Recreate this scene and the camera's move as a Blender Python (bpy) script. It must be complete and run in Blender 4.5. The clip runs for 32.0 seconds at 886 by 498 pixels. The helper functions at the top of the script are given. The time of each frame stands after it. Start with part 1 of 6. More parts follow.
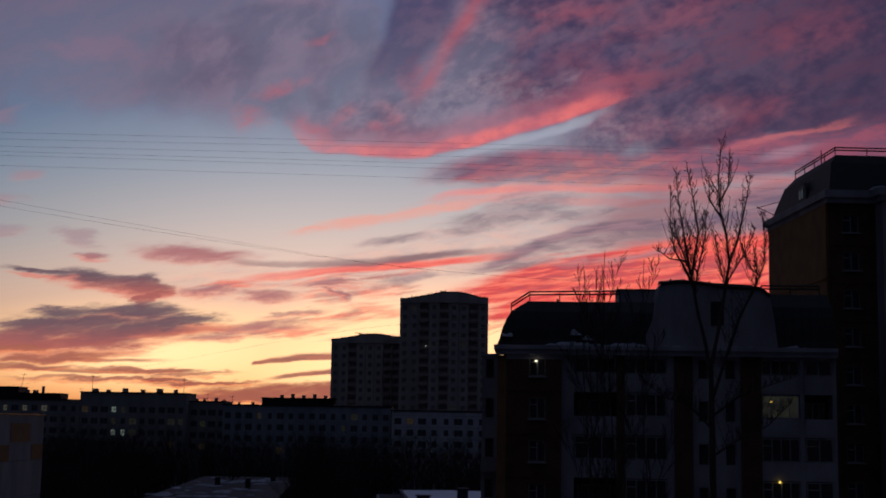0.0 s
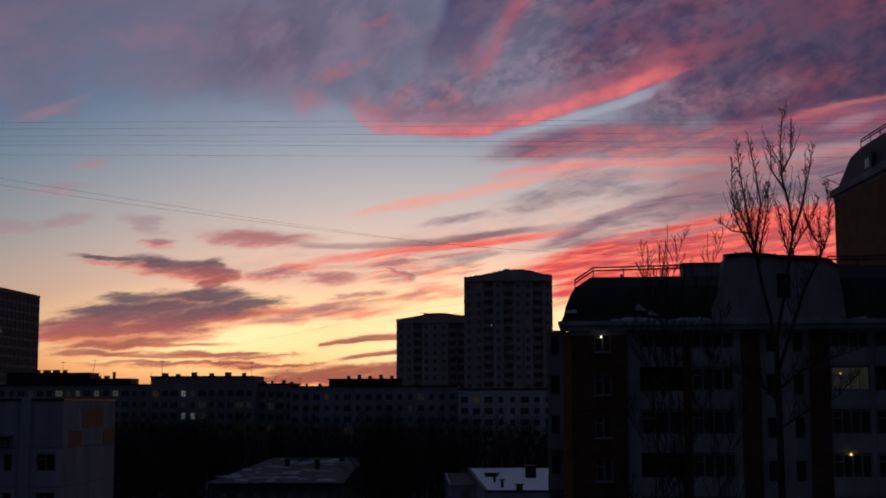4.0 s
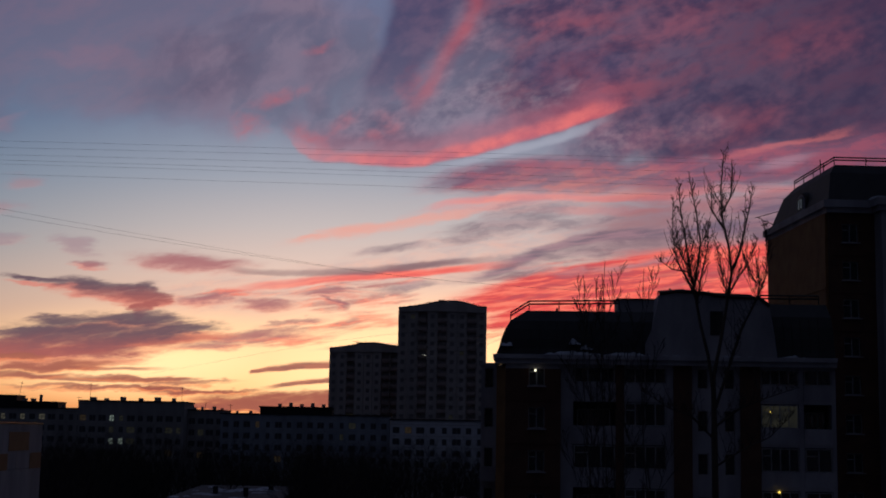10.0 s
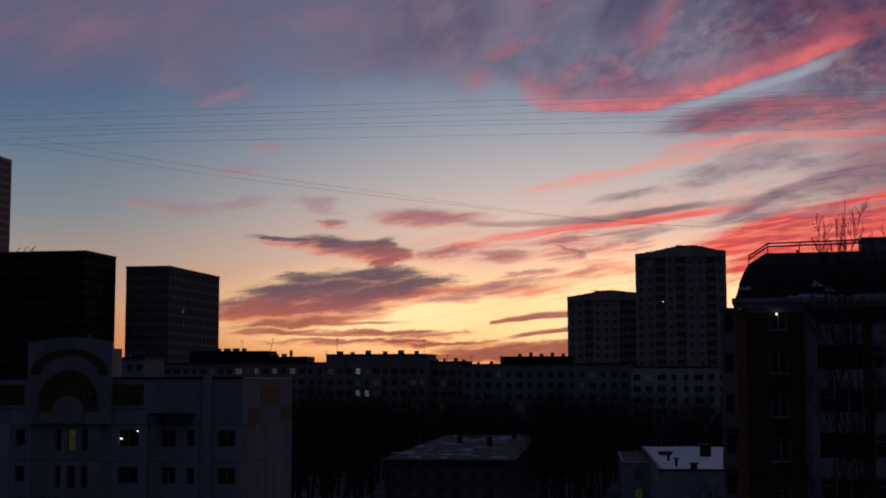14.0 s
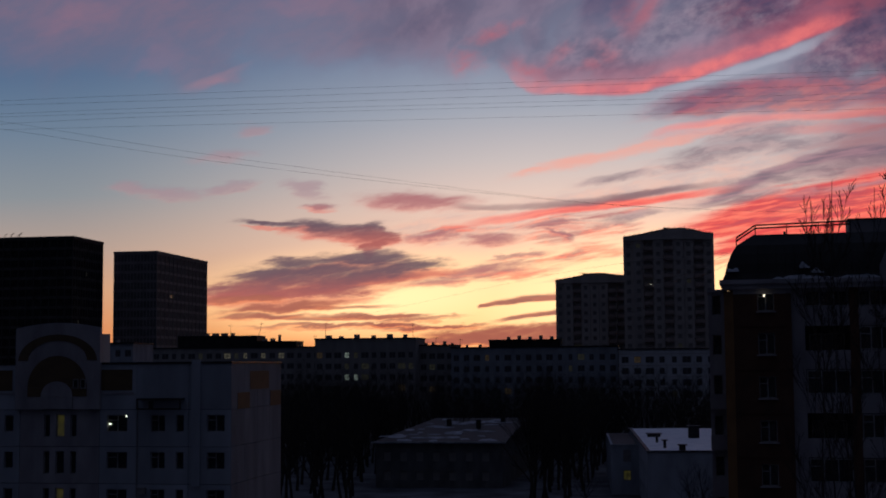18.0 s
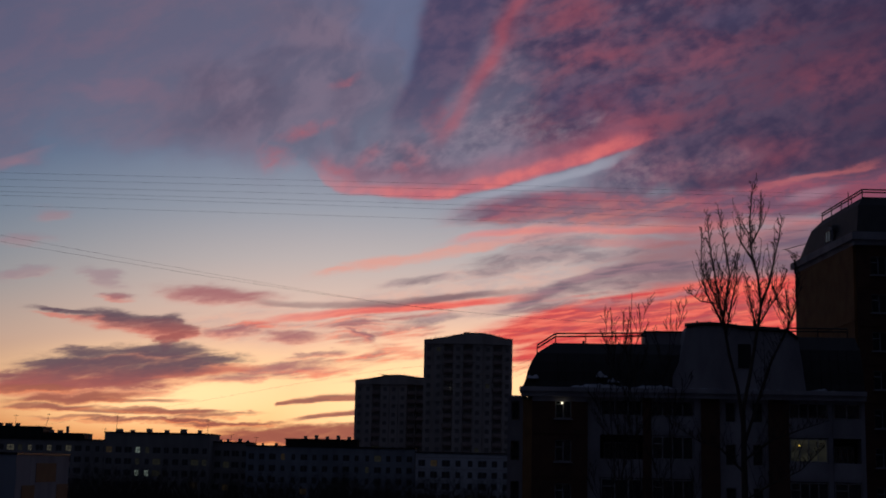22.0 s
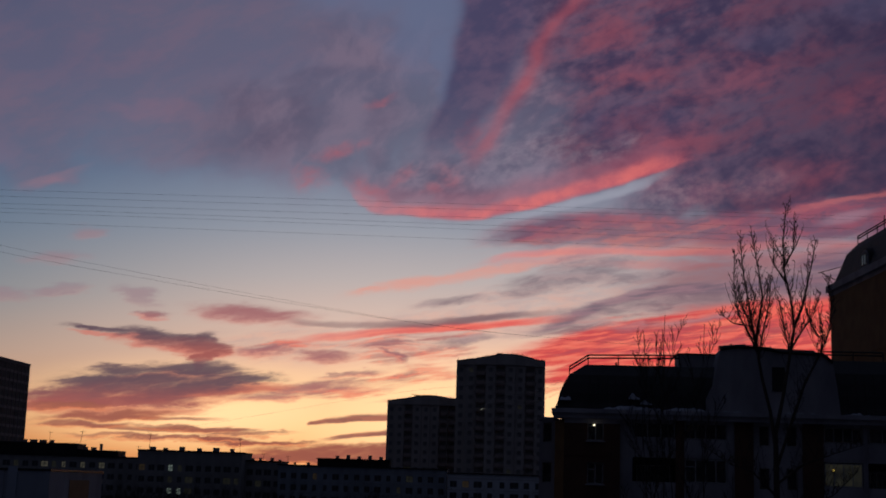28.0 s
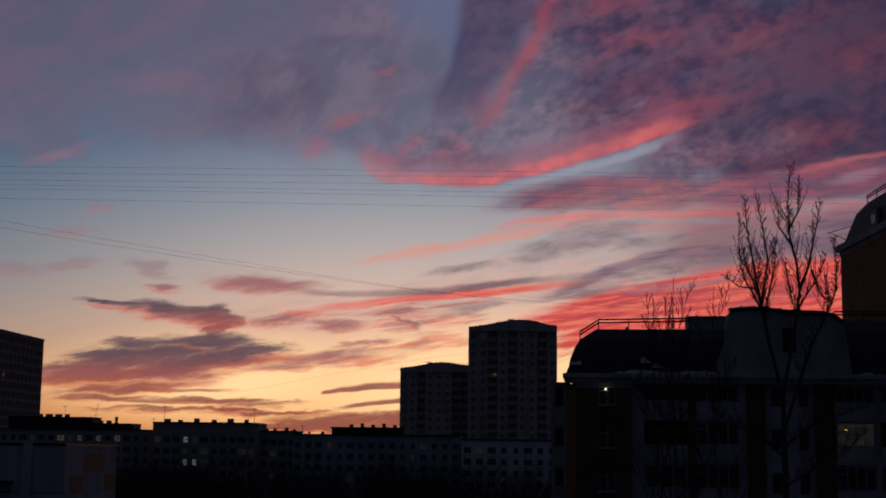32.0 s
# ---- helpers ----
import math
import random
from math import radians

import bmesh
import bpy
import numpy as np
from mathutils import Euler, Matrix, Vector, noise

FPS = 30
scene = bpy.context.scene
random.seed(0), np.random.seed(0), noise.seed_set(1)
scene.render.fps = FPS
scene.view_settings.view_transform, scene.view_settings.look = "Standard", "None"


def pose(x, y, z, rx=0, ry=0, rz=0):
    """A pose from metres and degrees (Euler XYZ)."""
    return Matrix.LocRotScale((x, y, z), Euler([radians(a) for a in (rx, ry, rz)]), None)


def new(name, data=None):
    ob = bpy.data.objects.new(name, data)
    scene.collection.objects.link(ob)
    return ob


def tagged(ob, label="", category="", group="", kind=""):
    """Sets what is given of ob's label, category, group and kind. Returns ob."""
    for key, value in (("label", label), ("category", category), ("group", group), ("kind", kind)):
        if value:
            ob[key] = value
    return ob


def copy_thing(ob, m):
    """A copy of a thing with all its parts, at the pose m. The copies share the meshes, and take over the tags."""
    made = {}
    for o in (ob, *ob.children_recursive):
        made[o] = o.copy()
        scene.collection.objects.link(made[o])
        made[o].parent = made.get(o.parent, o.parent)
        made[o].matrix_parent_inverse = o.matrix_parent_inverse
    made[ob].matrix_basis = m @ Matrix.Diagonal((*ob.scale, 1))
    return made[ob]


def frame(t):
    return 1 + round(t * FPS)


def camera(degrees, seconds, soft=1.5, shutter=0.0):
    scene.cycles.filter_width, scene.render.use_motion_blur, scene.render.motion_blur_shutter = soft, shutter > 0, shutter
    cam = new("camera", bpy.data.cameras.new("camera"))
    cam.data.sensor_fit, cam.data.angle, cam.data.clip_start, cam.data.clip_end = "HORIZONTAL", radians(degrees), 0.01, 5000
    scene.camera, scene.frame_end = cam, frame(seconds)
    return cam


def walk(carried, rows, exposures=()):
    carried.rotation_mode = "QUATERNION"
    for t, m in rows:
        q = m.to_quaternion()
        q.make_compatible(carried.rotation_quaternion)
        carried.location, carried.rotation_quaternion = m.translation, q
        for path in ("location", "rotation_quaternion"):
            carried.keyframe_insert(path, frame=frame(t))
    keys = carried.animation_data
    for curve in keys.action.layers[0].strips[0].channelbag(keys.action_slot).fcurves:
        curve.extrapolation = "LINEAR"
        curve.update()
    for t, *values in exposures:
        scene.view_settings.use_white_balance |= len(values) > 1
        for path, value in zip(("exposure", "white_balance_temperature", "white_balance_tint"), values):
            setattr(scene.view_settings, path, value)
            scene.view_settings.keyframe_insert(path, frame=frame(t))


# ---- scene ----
EYE = 22.0
cam = camera(36.0, 32.0, soft=1.8)
PATH = [
    (0.0, pose(0.018, 0, EYE - 0.018, 97.35, -0.90, 0.39)),
    (0.5, pose(0.024, 0, EYE - 0.032, 97.14, -0.68, 0.73)),
    (1.0, pose(0.011, 0, EYE - 0.028, 97.14, -0.14, 1.47)),
    (1.5, pose(0.038, 0, EYE - 0.010, 96.75, -0.41, 2.43)),
    (2.0, pose(0.066, 0, EYE - 0.034, 96.78, -0.75, 2.88)),
    (2.5, pose(0.064, 0, EYE - 0.038, 96.75, -0.55, 2.66)),
    (3.0, pose(0.056, 0, EYE - 0.031, 96.89, -0.44, 2.45)),
    (3.5, pose(0.076, 0, EYE - 0.037, 96.44, 0.20, 3.13)),
    (5.5, pose(0.029, 0, EYE + 0.038, 96.59, -0.42, 3.16)),
    (6.0, pose(0.014, 0, EYE + 0.010, 97.22, -1.19, 2.14)),
    (6.5, pose(0.002, 0, EYE + 0.014, 97.20, -1.65, 0.96)),
    (7.0, pose(-0.004, 0, EYE + 0.014, 97.27, -1.68, 0.54)),
    (7.5, pose(-0.002, 0, EYE + 0.006, 97.51, -1.81, 0.29)),
    (8.0, pose(-0.027, 0, EYE - 0.009, 98.00, -1.87, -0.06)),
    (8.5, pose(-0.054, 0, EYE - 0.003, 97.79, -0.75, -0.63)),
    (9.0, pose(-0.082, 0, EYE - 0.013, 97.83, -0.50, -0.32)),
    (9.5, pose(-0.022, 0, EYE + 0.001, 97.96, -0.60, 0.65)),
    (10.0, pose(-0.071, 0, EYE + 0.011, 97.72, -0.98, 0.30)),
    (10.5, pose(-0.041, 0, EYE + 0.008, 98.13, -0.68, 0.87)),
    (11.0, pose(-0.083, 0, EYE + 0.002, 98.31, -0.68, 1.07)),
    (11.5, pose(-0.082, 0, EYE + 0.011, 98.33, -1.11, 1.08)),
    (12.0, pose(-0.066, 0, EYE - 0.012, 98.32, -1.39, 1.14)),
    (12.5, pose(-0.052, 0, EYE + 0.013, 97.46, -0.78, 3.82)),
    (13.0, pose(-0.006, 0, EYE + 0.018, 96.92, 0.40, 7.47)),
    (13.5, pose(0.134, 0, EYE + 0.030, 96.63, -0.14, 8.61)),
    (14.0, pose(0.139, 0, EYE + 0.034, 95.52, 0.10, 10.35)),
    (14.5, pose(0.140, 0, EYE + 0.035, 95.56, 1.08, 10.12)),
    (16.5, pose(0.150, 0, EYE - 0.017, 95.00, 1.54, 10.57)),
    (17.0, pose(0.157, 0, EYE + 0.020, 95.13, 1.59, 10.23)),
    (17.5, pose(0.137, 0, EYE + 0.021, 94.92, 1.02, 9.97)),
    (18.0, pose(0.139, 0, EYE + 0.017, 94.83, 0.45, 9.88)),
    (18.5, pose(0.126, 0, EYE + 0.039, 94.86, 0.31, 9.94)),
    (19.0, pose(0.102, 0, EYE + 0.048, 95.27, -0.03, 10.08)),
    (19.5, pose(0.116, 0, EYE + 0.040, 95.72, -0.25, 10.19)),
    (20.0, pose(0.092, 0, EYE + 0.060, 95.99, -0.02, 9.95)),
    (20.5, pose(0.071, 0, EYE + 0.058, 96.25, -0.54, 8.48)),
    (21.0, pose(0.097, 0, EYE + 0.043, 97.05, -0.98, 6.84)),
    (21.5, pose(-0.105, 0, EYE + 0.002, 98.03, -1.01, 4.01)),
    (22.0, pose(-0.118, 0, EYE - 0.008, 99.06, -1.18, 1.36)),
    (22.5, pose(-0.107, 0, EYE - 0.017, 100.27, -1.18, -0.13)),
    (23.0, pose(-0.122, 0, EYE - 0.001, 100.53, -1.12, -0.37)),
    (23.5, pose(-0.125, 0, EYE - 0.038, 100.47, -0.93, -0.01)),
    (24.0, pose(-0.124, 0, EYE - 0.060, 100.54, -0.70, 0.29)),
    (24.5, pose(-0.042, 0, EYE - 0.006, 100.38, -0.20, 0.28)),
    (25.0, pose(-0.061, 0, EYE - 0.007, 100.47, -0.38, 0.53)),
    (25.5, pose(-0.069, 0, EYE - 0.010, 100.87, -1.19, 1.05)),
    (27.5, pose(-0.068, 0, EYE - 0.018, 100.03, -1.88, 2.47)),
    (28.0, pose(-0.078, 0, EYE - 0.018, 99.89, -1.78, 2.68)),
    (28.5, pose(-0.106, 0, EYE - 0.047, 100.41, -1.83, 2.26)),
    (29.0, pose(-0.063, 0, EYE - 0.031, 100.34, -1.67, 2.42)),
    (29.5, pose(-0.041, 0, EYE - 0.021, 100.36, -1.44, 3.03)),
    (30.0, pose(-0.055, 0, EYE - 0.026, 100.35, -1.65, 3.56)),
    (30.5, pose(-0.116, 0, EYE - 0.012, 99.66, -1.81, 3.63)),
    (31.0, pose(-0.027, 0, EYE + 0.001, 99.14, -1.40, 3.58)),
    (31.5, pose(-0.006, 0, EYE + 0.005, 98.79, -1.40, 3.42)),
    (32.0, pose(0.045, 0, EYE + 0.021, 98.50, -0.71, 3.29)),
]

walk(cam, PATH, [(0.0, 0.0), (12.0, 0.0), (14.0, -0.1), (17.0, 0.08), (20.0, 0.08), (22.0, -0.14), (25.0, -0.16), (29.0, -0.25), (32.0, -0.32)])


# ---- world: dusk sky with sunset clouds ----
class Sky:
    """Small helper for the node tree of the sky; q is the view direction flattened on the plane ahead."""

    def __init__(self):
        self.world = bpy.data.worlds.new("dusk_sky")
        scene.world = self.world
        self.world.use_nodes = True
        self.tree = self.world.node_tree
        self.tree.nodes.clear()
        self.puff = self.blob_group()

    def node(self, kind, **sets):
        n = self.tree.nodes.new(kind)
        for k, v in sets.items():
            setattr(n, k, v)
        return n

    def put(self, socket, value):
        if isinstance(value, bpy.types.NodeSocket):
            self.tree.links.new(value, socket)
        else:
            socket.default_value = value

    def math(self, op, a, b=0.0, c=None, clamp=False):
        n = self.node("ShaderNodeMath", operation=op, use_clamp=clamp)
        self.put(n.inputs[0], a)
        self.put(n.inputs[1], b)
        if c is not None:
            self.put(n.inputs[2], c)
        return n.outputs[0]

    def vec(self, op, a, b=(0, 0, 0)):
        n = self.node("ShaderNodeVectorMath", operation=op)
        self.put(n.inputs[0], a)
        self.put(n.inputs[1], b)
        return n.outputs["Value" if op in ("LENGTH", "DOT_PRODUCT") else "Vector"]

    def scale(self, a, f):
        n = self.node("ShaderNodeVectorMath", operation="SCALE")
        self.put(n.inputs[0], a)
        self.put(n.inputs["Scale"], f)
        return n.outputs[0]

    def smooth(self, x, a, b, lo=0.0, hi=1.0):
        n = self.node("ShaderNodeMapRange", interpolation_type="SMOOTHSTEP")
        for i, v in enumerate((x, a, b, lo, hi)):
            self.put(n.inputs[i], v)
        return n.outputs[0]

    def noise(self, q, size, stretch=1.0, turn=0.0, detail=5.0, rough=0.55, seed=0.0, colour=False):
        m = self.node("ShaderNodeMapping", vector_type="TEXTURE")
        self.put(m.inputs["Vector"], q)
        m.inputs["Location"].default_value = (seed, seed * 0.7, 0)
        m.inputs["Rotation"].default_value = (0, 0, radians(turn))
        m.inputs["Scale"].default_value = (size * stretch, size, size)
        n = self.node("ShaderNodeTexNoise", noise_dimensions="2D")
        self.put(n.inputs["Vector"], m.outputs[0])
        n.inputs["Scale"].default_value = 1.0
        n.inputs["Detail"].default_value = detail
        n.inputs["Roughness"].default_value = rough
        return n.outputs["Color" if colour else "Fac"]

    def blob_group(self):
        """A soft turned ellipse, joined to what came before it."""
        g = bpy.data.node_groups.new("cloud_puff", "ShaderNodeTree")
        for name, kind in (("Where", "NodeSocketVector"), ("Place", "NodeSocketVector"), ("Turn", "NodeSocketVector"), ("Size", "NodeSocketVector"), ("Core", "NodeSocketFloat"), ("Before", "NodeSocketFloat")):
            g.interface.new_socket(name, in_out="INPUT", socket_type=kind)
        g.interface.new_socket("Puff", in_out="OUTPUT", socket_type="NodeSocketFloat")
        i, o = g.nodes.new("NodeGroupInput"), g.nodes.new("NodeGroupOutput")
        m = g.nodes.new("ShaderNodeMapping")
        m.vector_type = "TEXTURE"
        d = g.nodes.new("ShaderNodeVectorMath")
        d.operation = "LENGTH"
        f = g.nodes.new("ShaderNodeMapRange")
        f.interpolation_type = "SMOOTHSTEP"
        f.inputs[1].default_value = 1.0
        x = g.nodes.new("ShaderNodeMath")
        x.operation = "MAXIMUM"
        for k in range(4):
            g.links.new(i.outputs[k], m.inputs[k])
        g.links.new(m.outputs[0], d.inputs[0])
        g.links.new(d.outputs["Value"], f.inputs[0])
        g.links.new(i.outputs[4], f.inputs[2])
        g.links.new(f.outputs[0], x.inputs[0])
        g.links.new(i.outputs[5], x.inputs[1])
        g.links.new(x.outputs[0], o.inputs[0])
        return g

    def blobs(self, q, rows, core=0.0, grow=1.0):
        total = None
        for u, v, ru, rv, turn in rows:
            n = self.node("ShaderNodeGroup", node_tree=self.puff)
            self.put(n.inputs[0], q)
            n.inputs[1].default_value = (u, v, 0)
            n.inputs[2].default_value = (0, 0, radians(turn))
            n.inputs[3].default_value = (ru * grow, rv * grow, 1)
            n.inputs[4].default_value = core
            if total is not None:
                self.put(n.inputs[5], total)
            total = n.outputs[0]
        return total

    def mix(self, fac, a, b):
        n = self.node("ShaderNodeMix", data_type="RGBA", clamp_factor=True)
        self.put(n.inputs["Factor"], fac)
        for socket, value in ((n.inputs[6], a), (n.inputs[7], b)):
            self.put(socket, value if isinstance(value, bpy.types.NodeSocket) else rgb(*value))
        return n.outputs[2]

    def glowing(self, colour):
        n = self.node("ShaderNodeBackground")
        self.put(n.inputs[0], colour if isinstance(colour, bpy.types.NodeSocket) else rgb(*colour))
        return n.outputs[0]

    def over(self, fac, under, top):
        n = self.node("ShaderNodeMixShader")
        self.put(n.inputs[0], fac)
        self.tree.links.new(under, n.inputs[1])
        self.tree.links.new(top, n.inputs[2])
        return n.outputs[0]

    def ramp(self, x, stops):
        n = self.node("ShaderNodeValToRGB")
        self.put(n.inputs[0], x)
        els = n.color_ramp.elements
        els[0].position, els[0].color = stops[0][0], rgb(*stops[0][1])
        els[1].position, els[1].color = stops[-1][0], rgb(*stops[-1][1])
        for at, colour in stops[1:-1]:
            els.new(at).color = rgb(*colour)
        return n.outputs[0]


def linear(c):
    c /= 255.0
    return c / 12.92 if c <= 0.04045 else ((c + 0.055) / 1.055) ** 2.4


def rgb(r, g, b):
    return (linear(r), linear(g), linear(b), 1.0)


# cloud shapes: direction (u, v), half sizes, turn
DUSKY_BANK = [(-0.270, 0.0673, 0.080, 0.0112, 1), (-0.233, 0.0806, 0.039, 0.0068, -1), (-0.324, 0.0591, 0.043, 0.0087, 3), (-0.209, 0.0731, 0.050, 0.0055, 3), (-0.283, 0.0545, 0.062, 0.0056, 2), (-0.275, 0.0780, 0.040, 0.0052, 3), (-0.315, 0.0698, 0.027, 0.0039, 7)]
DUSKY_LENS = [(-0.255, 0.1019, 0.051, 0.0065, -7), (-0.227, 0.0989, 0.023, 0.0086, -6), (-0.304, 0.1083, 0.036, 0.0026, -5), (-0.229, 0.0895, 0.010, 0.0060, 19)]
ROSY_BITS = [(-0.141, 0.0930, 0.025, 0.0051, -3), (-0.183, 0.0957, 0.022, 0.0034, 4), (-0.194, 0.1232, 0.045, 0.0073, -3), (-0.266, 0.1202, 0.013, 0.0022, -1), (-0.086, 0.0944, 0.019, 0.0021, -19), (-0.092, 0.1011, 0.023, 0.0017, -1), (-0.141, 0.0694, 0.042, 0.0042, 5), (-0.179, 0.0622, 0.034, 0.0030, 3), (-0.082, 0.1031, 0.029, 0.0017, 2), (-0.115, 0.0805, 0.025, 0.0021, 9)]
LOW_STREAKS = [(-0.231, 0.0363, 0.054, 0.0021, -2), (-0.297, 0.0443, 0.058, 0.0034, 3), (-0.328, 0.0513, 0.036, 0.0030, 0), (-0.314, 0.0375, 0.036, 0.0022, 0), (-0.257, 0.0300, 0.074, 0.0015, 0), (-0.196, 0.0336, 0.039, 0.0013, 3)]
HORIZON_BAND = [(-0.132, 0.0206, 0.063, 0.0054, -1), (-0.103, 0.0241, 0.046, 0.0058, -1), (-0.183, 0.0279, 0.043, 0.0017, 1), (-0.213, 0.0303, 0.026, 0.0011, -1), (-0.153, 0.0169, 0.076, 0.0029, -1)]
HIGH_BITS = [(-0.321, 0.1814, 0.019, 0.0053, 1), (-0.346, 0.1622, 0.025, 0.0053, 2), (-0.394, 0.1358, 0.044, 0.0049, -6), (-0.339, 0.1378, 0.027, 0.0040, 9), (-0.282, 0.1344, 0.019, 0.0078, -16), (-0.422, 0.1395, 0.016, 0.0058, -11)]
BODY = [(0.041, 0.1910, 0.059, 0.0120, 7), (0.096, 0.1908, 0.076, 0.0137, 3), (0.163, 0.1934, 0.067, 0.0138, 4), (0.227, 0.2028, 0.067, 0.0147, 9), (0.294, 0.2093, 0.055, 0.0181, 11), (0.012, 0.1863, 0.021, 0.0060, 11)]
UNDER = [(0.041, 0.1705, 0.067, 0.0055, 7), (0.125, 0.1758, 0.088, 0.0047, -1), (0.108, 0.1654, 0.067, 0.0034, 1), (0.213, 0.1761, 0.067, 0.0068, 9), (0.248, 0.2186, 0.055, 0.0035, 15)]
SALMON = [(-0.059, 0.1505, 0.063, 0.0047, 11), (-0.005, 0.1613, 0.038, 0.0034, 9), (-0.101, 0.1423, 0.025, 0.0025, 9)]
GREY = [(0.041, 0.1577, 0.050, 0.0110, 11), (0.020, 0.1481, 0.029, 0.0059, 13), (0.092, 0.1567, 0.038, 0.0051, 6), (0.083, 0.1337, 0.079, 0.0084, 11), (0.142, 0.1455, 0.058, 0.0084, 7), (0.042, 0.1198, 0.050, 0.0059, 9), (-0.033, 0.1075, 0.025, 0.0042, 11), (0.188, 0.1545, 0.059, 0.0068, 9), (0.116, 0.1241, 0.054, 0.0042, 9), (-0.042, 0.1346, 0.033, 0.0038, 7), (0.221, 0.1486, 0.042, 0.0059, 11)]
FIRE = [(0.104, 0.1198, 0.087, 0.0071, 11), (0.162, 0.1268, 0.071, 0.0117, 9), (0.083, 0.1078, 0.079, 0.0092, 9), (0.042, 0.1002, 0.037, 0.0100, 11), (0.062, 0.0893, 0.037, 0.0083, 15), (0.191, 0.1188, 0.066, 0.0142, 6), (0.145, 0.1099, 0.062, 0.0100, 6), (0.245, 0.1216, 0.058, 0.0167, 6), (0.221, 0.1381, 0.050, 0.0067, 11)]
MASS = [(0.170, 0.3244, 0.142, 0.0855, 1), (0.276, 0.2944, 0.111, 0.0935, 1), (0.084, 0.3550, 0.078, 0.0728, 1), (0.126, 0.2748, 0.090, 0.0487, 9), (0.211, 0.2364, 0.110, 0.0262, 9), (0.106, 0.4104, 0.131, 0.0742, 1)]
RIBBED = [(0.024, 0.2472, 0.081, 0.0482, 15), (0.066, 0.2697, 0.064, 0.0486, 21), (-0.044, 0.2245, 0.068, 0.0261, 1), (0.006, 0.2911, 0.034, 0.0668, -9), (0.109, 0.2221, 0.047, 0.0152, 16)]
MOTTLE = [(-0.105, 0.2720, 0.086, 0.0620, -14), (-0.070, 0.2329, 0.064, 0.0349, -9), (-0.165, 0.2668, 0.081, 0.0487, -9), (-0.106, 0.3256, 0.069, 0.0316, 1)]
VEIL = [(-0.285, 0.3370, 0.143, 0.0909, 1), (-0.217, 0.2795, 0.099, 0.0489, 1), (-0.413, 0.3084, 0.130, 0.0767, 1), (-0.501, 0.3208, 0.130, 0.0681, 1), (-0.168, 0.3429, 0.096, 0.0545, 1)]
VEIL_LOW = [(-0.363, 0.2384, 0.042, 0.0270, -2), (-0.382, 0.2662, 0.093, 0.0317, -2), (-0.492, 0.2708, 0.106, 0.0462, -2), (-0.237, 0.2557, 0.107, 0.0353, -2)]
VEIL_PINK = [(-0.353, 0.2219, 0.023, 0.0040, 18), (-0.468, 0.2790, 0.048, 0.0147, 3), (-0.400, 0.2398, 0.028, 0.0090, 18), (-0.277, 0.2774, 0.041, 0.0089, -3)]
RIPPLES = [(-0.066, 0.0801, 0.046, 0.0091, 9), (-0.099, 0.0921, 0.033, 0.0058, -3), (-0.058, 0.0968, 0.037, 0.0067, 6), (-0.132, 0.0648, 0.058, 0.0049, 5), (-0.065, 0.0616, 0.037, 0.0041, 4), (0.031, 0.0793, 0.017, 0.0091, 31), (0.054, 0.0817, 0.029, 0.0066, 15), (-0.174, 0.0994, 0.037, 0.0038, 4), (0.083, 0.1195, 0.067, 0.0126, 10), (-0.075, 0.1070, 0.075, 0.0042, 6), (-0.107, 0.0754, 0.029, 0.0029, 7)]
THIN = [(0.041, 0.1357, 0.138, 0.0253, 9), (0.146, 0.1540, 0.125, 0.0254, 7), (-0.042, 0.1178, 0.104, 0.0168, 6), (0.208, 0.1379, 0.104, 0.0253, 7), (-0.145, 0.0998, 0.104, 0.0167, 1), (0.083, 0.1787, 0.105, 0.0214, 5)]
BLUE_WEDGE = [(-0.073, 0.3623, 0.037, 0.0548, -7), (-0.109, 0.3986, 0.061, 0.0556, 1), (-0.050, 0.3217, 0.017, 0.0405, -11)]
# long bands: direction (u, v) along the edge, thickness, strength
HEM_EDGE = [(-0.1327, 0.2240, 0.0083, 0.00), (-0.1217, 0.2132, 0.0108, 0.25), (-0.1087, 0.2047, 0.0116, 0.50), (-0.0769, 0.2012, 0.0108, 0.75), (-0.0430, 0.1998, 0.0116, 1.00), (-0.0177, 0.2018, 0.0116, 1.00), (-0.0008, 0.2064, 0.0124, 1.00), (0.0203, 0.2118, 0.0124, 1.00), (0.0414, 0.2181, 0.0133, 1.00), (0.0626, 0.2240, 0.0133, 1.00), (0.0839, 0.2303, 0.0149, 1.00), (0.1009, 0.2366, 0.0166, 0.95), (0.1158, 0.2415, 0.0157, 0.70), (0.1350, 0.2496, 0.0099, 0.00)]
HEM_GAP = [(-0.0176, 0.1967, 0.0033, 0.00), (-0.0007, 0.1986, 0.0066, 0.70), (0.0203, 0.2049, 0.0075, 1.00), (0.0415, 0.2111, 0.0075, 1.00), (0.0626, 0.2161, 0.0075, 1.00), (0.0838, 0.2233, 0.0075, 0.95), (0.1008, 0.2300, 0.0066, 0.70), (0.1221, 0.2390, 0.0041, 0.00)]
STREAK_LINE = [(0.0574, 0.3917, 0.0075, 0.50), (0.0474, 0.3732, 0.0075, 0.60), (0.0340, 0.3585, 0.0075, 0.75), (0.0194, 0.3388, 0.0079, 0.80), (0.0118, 0.3184, 0.0079, 0.85), (0.0025, 0.2981, 0.0070, 0.90), (-0.0077, 0.2825, 0.0066, 0.65), (-0.0177, 0.2625, 0.0066, 0.60), (-0.0247, 0.2492, 0.0066, 0.45), (-0.0330, 0.2316, 0.0058, 0.00)]
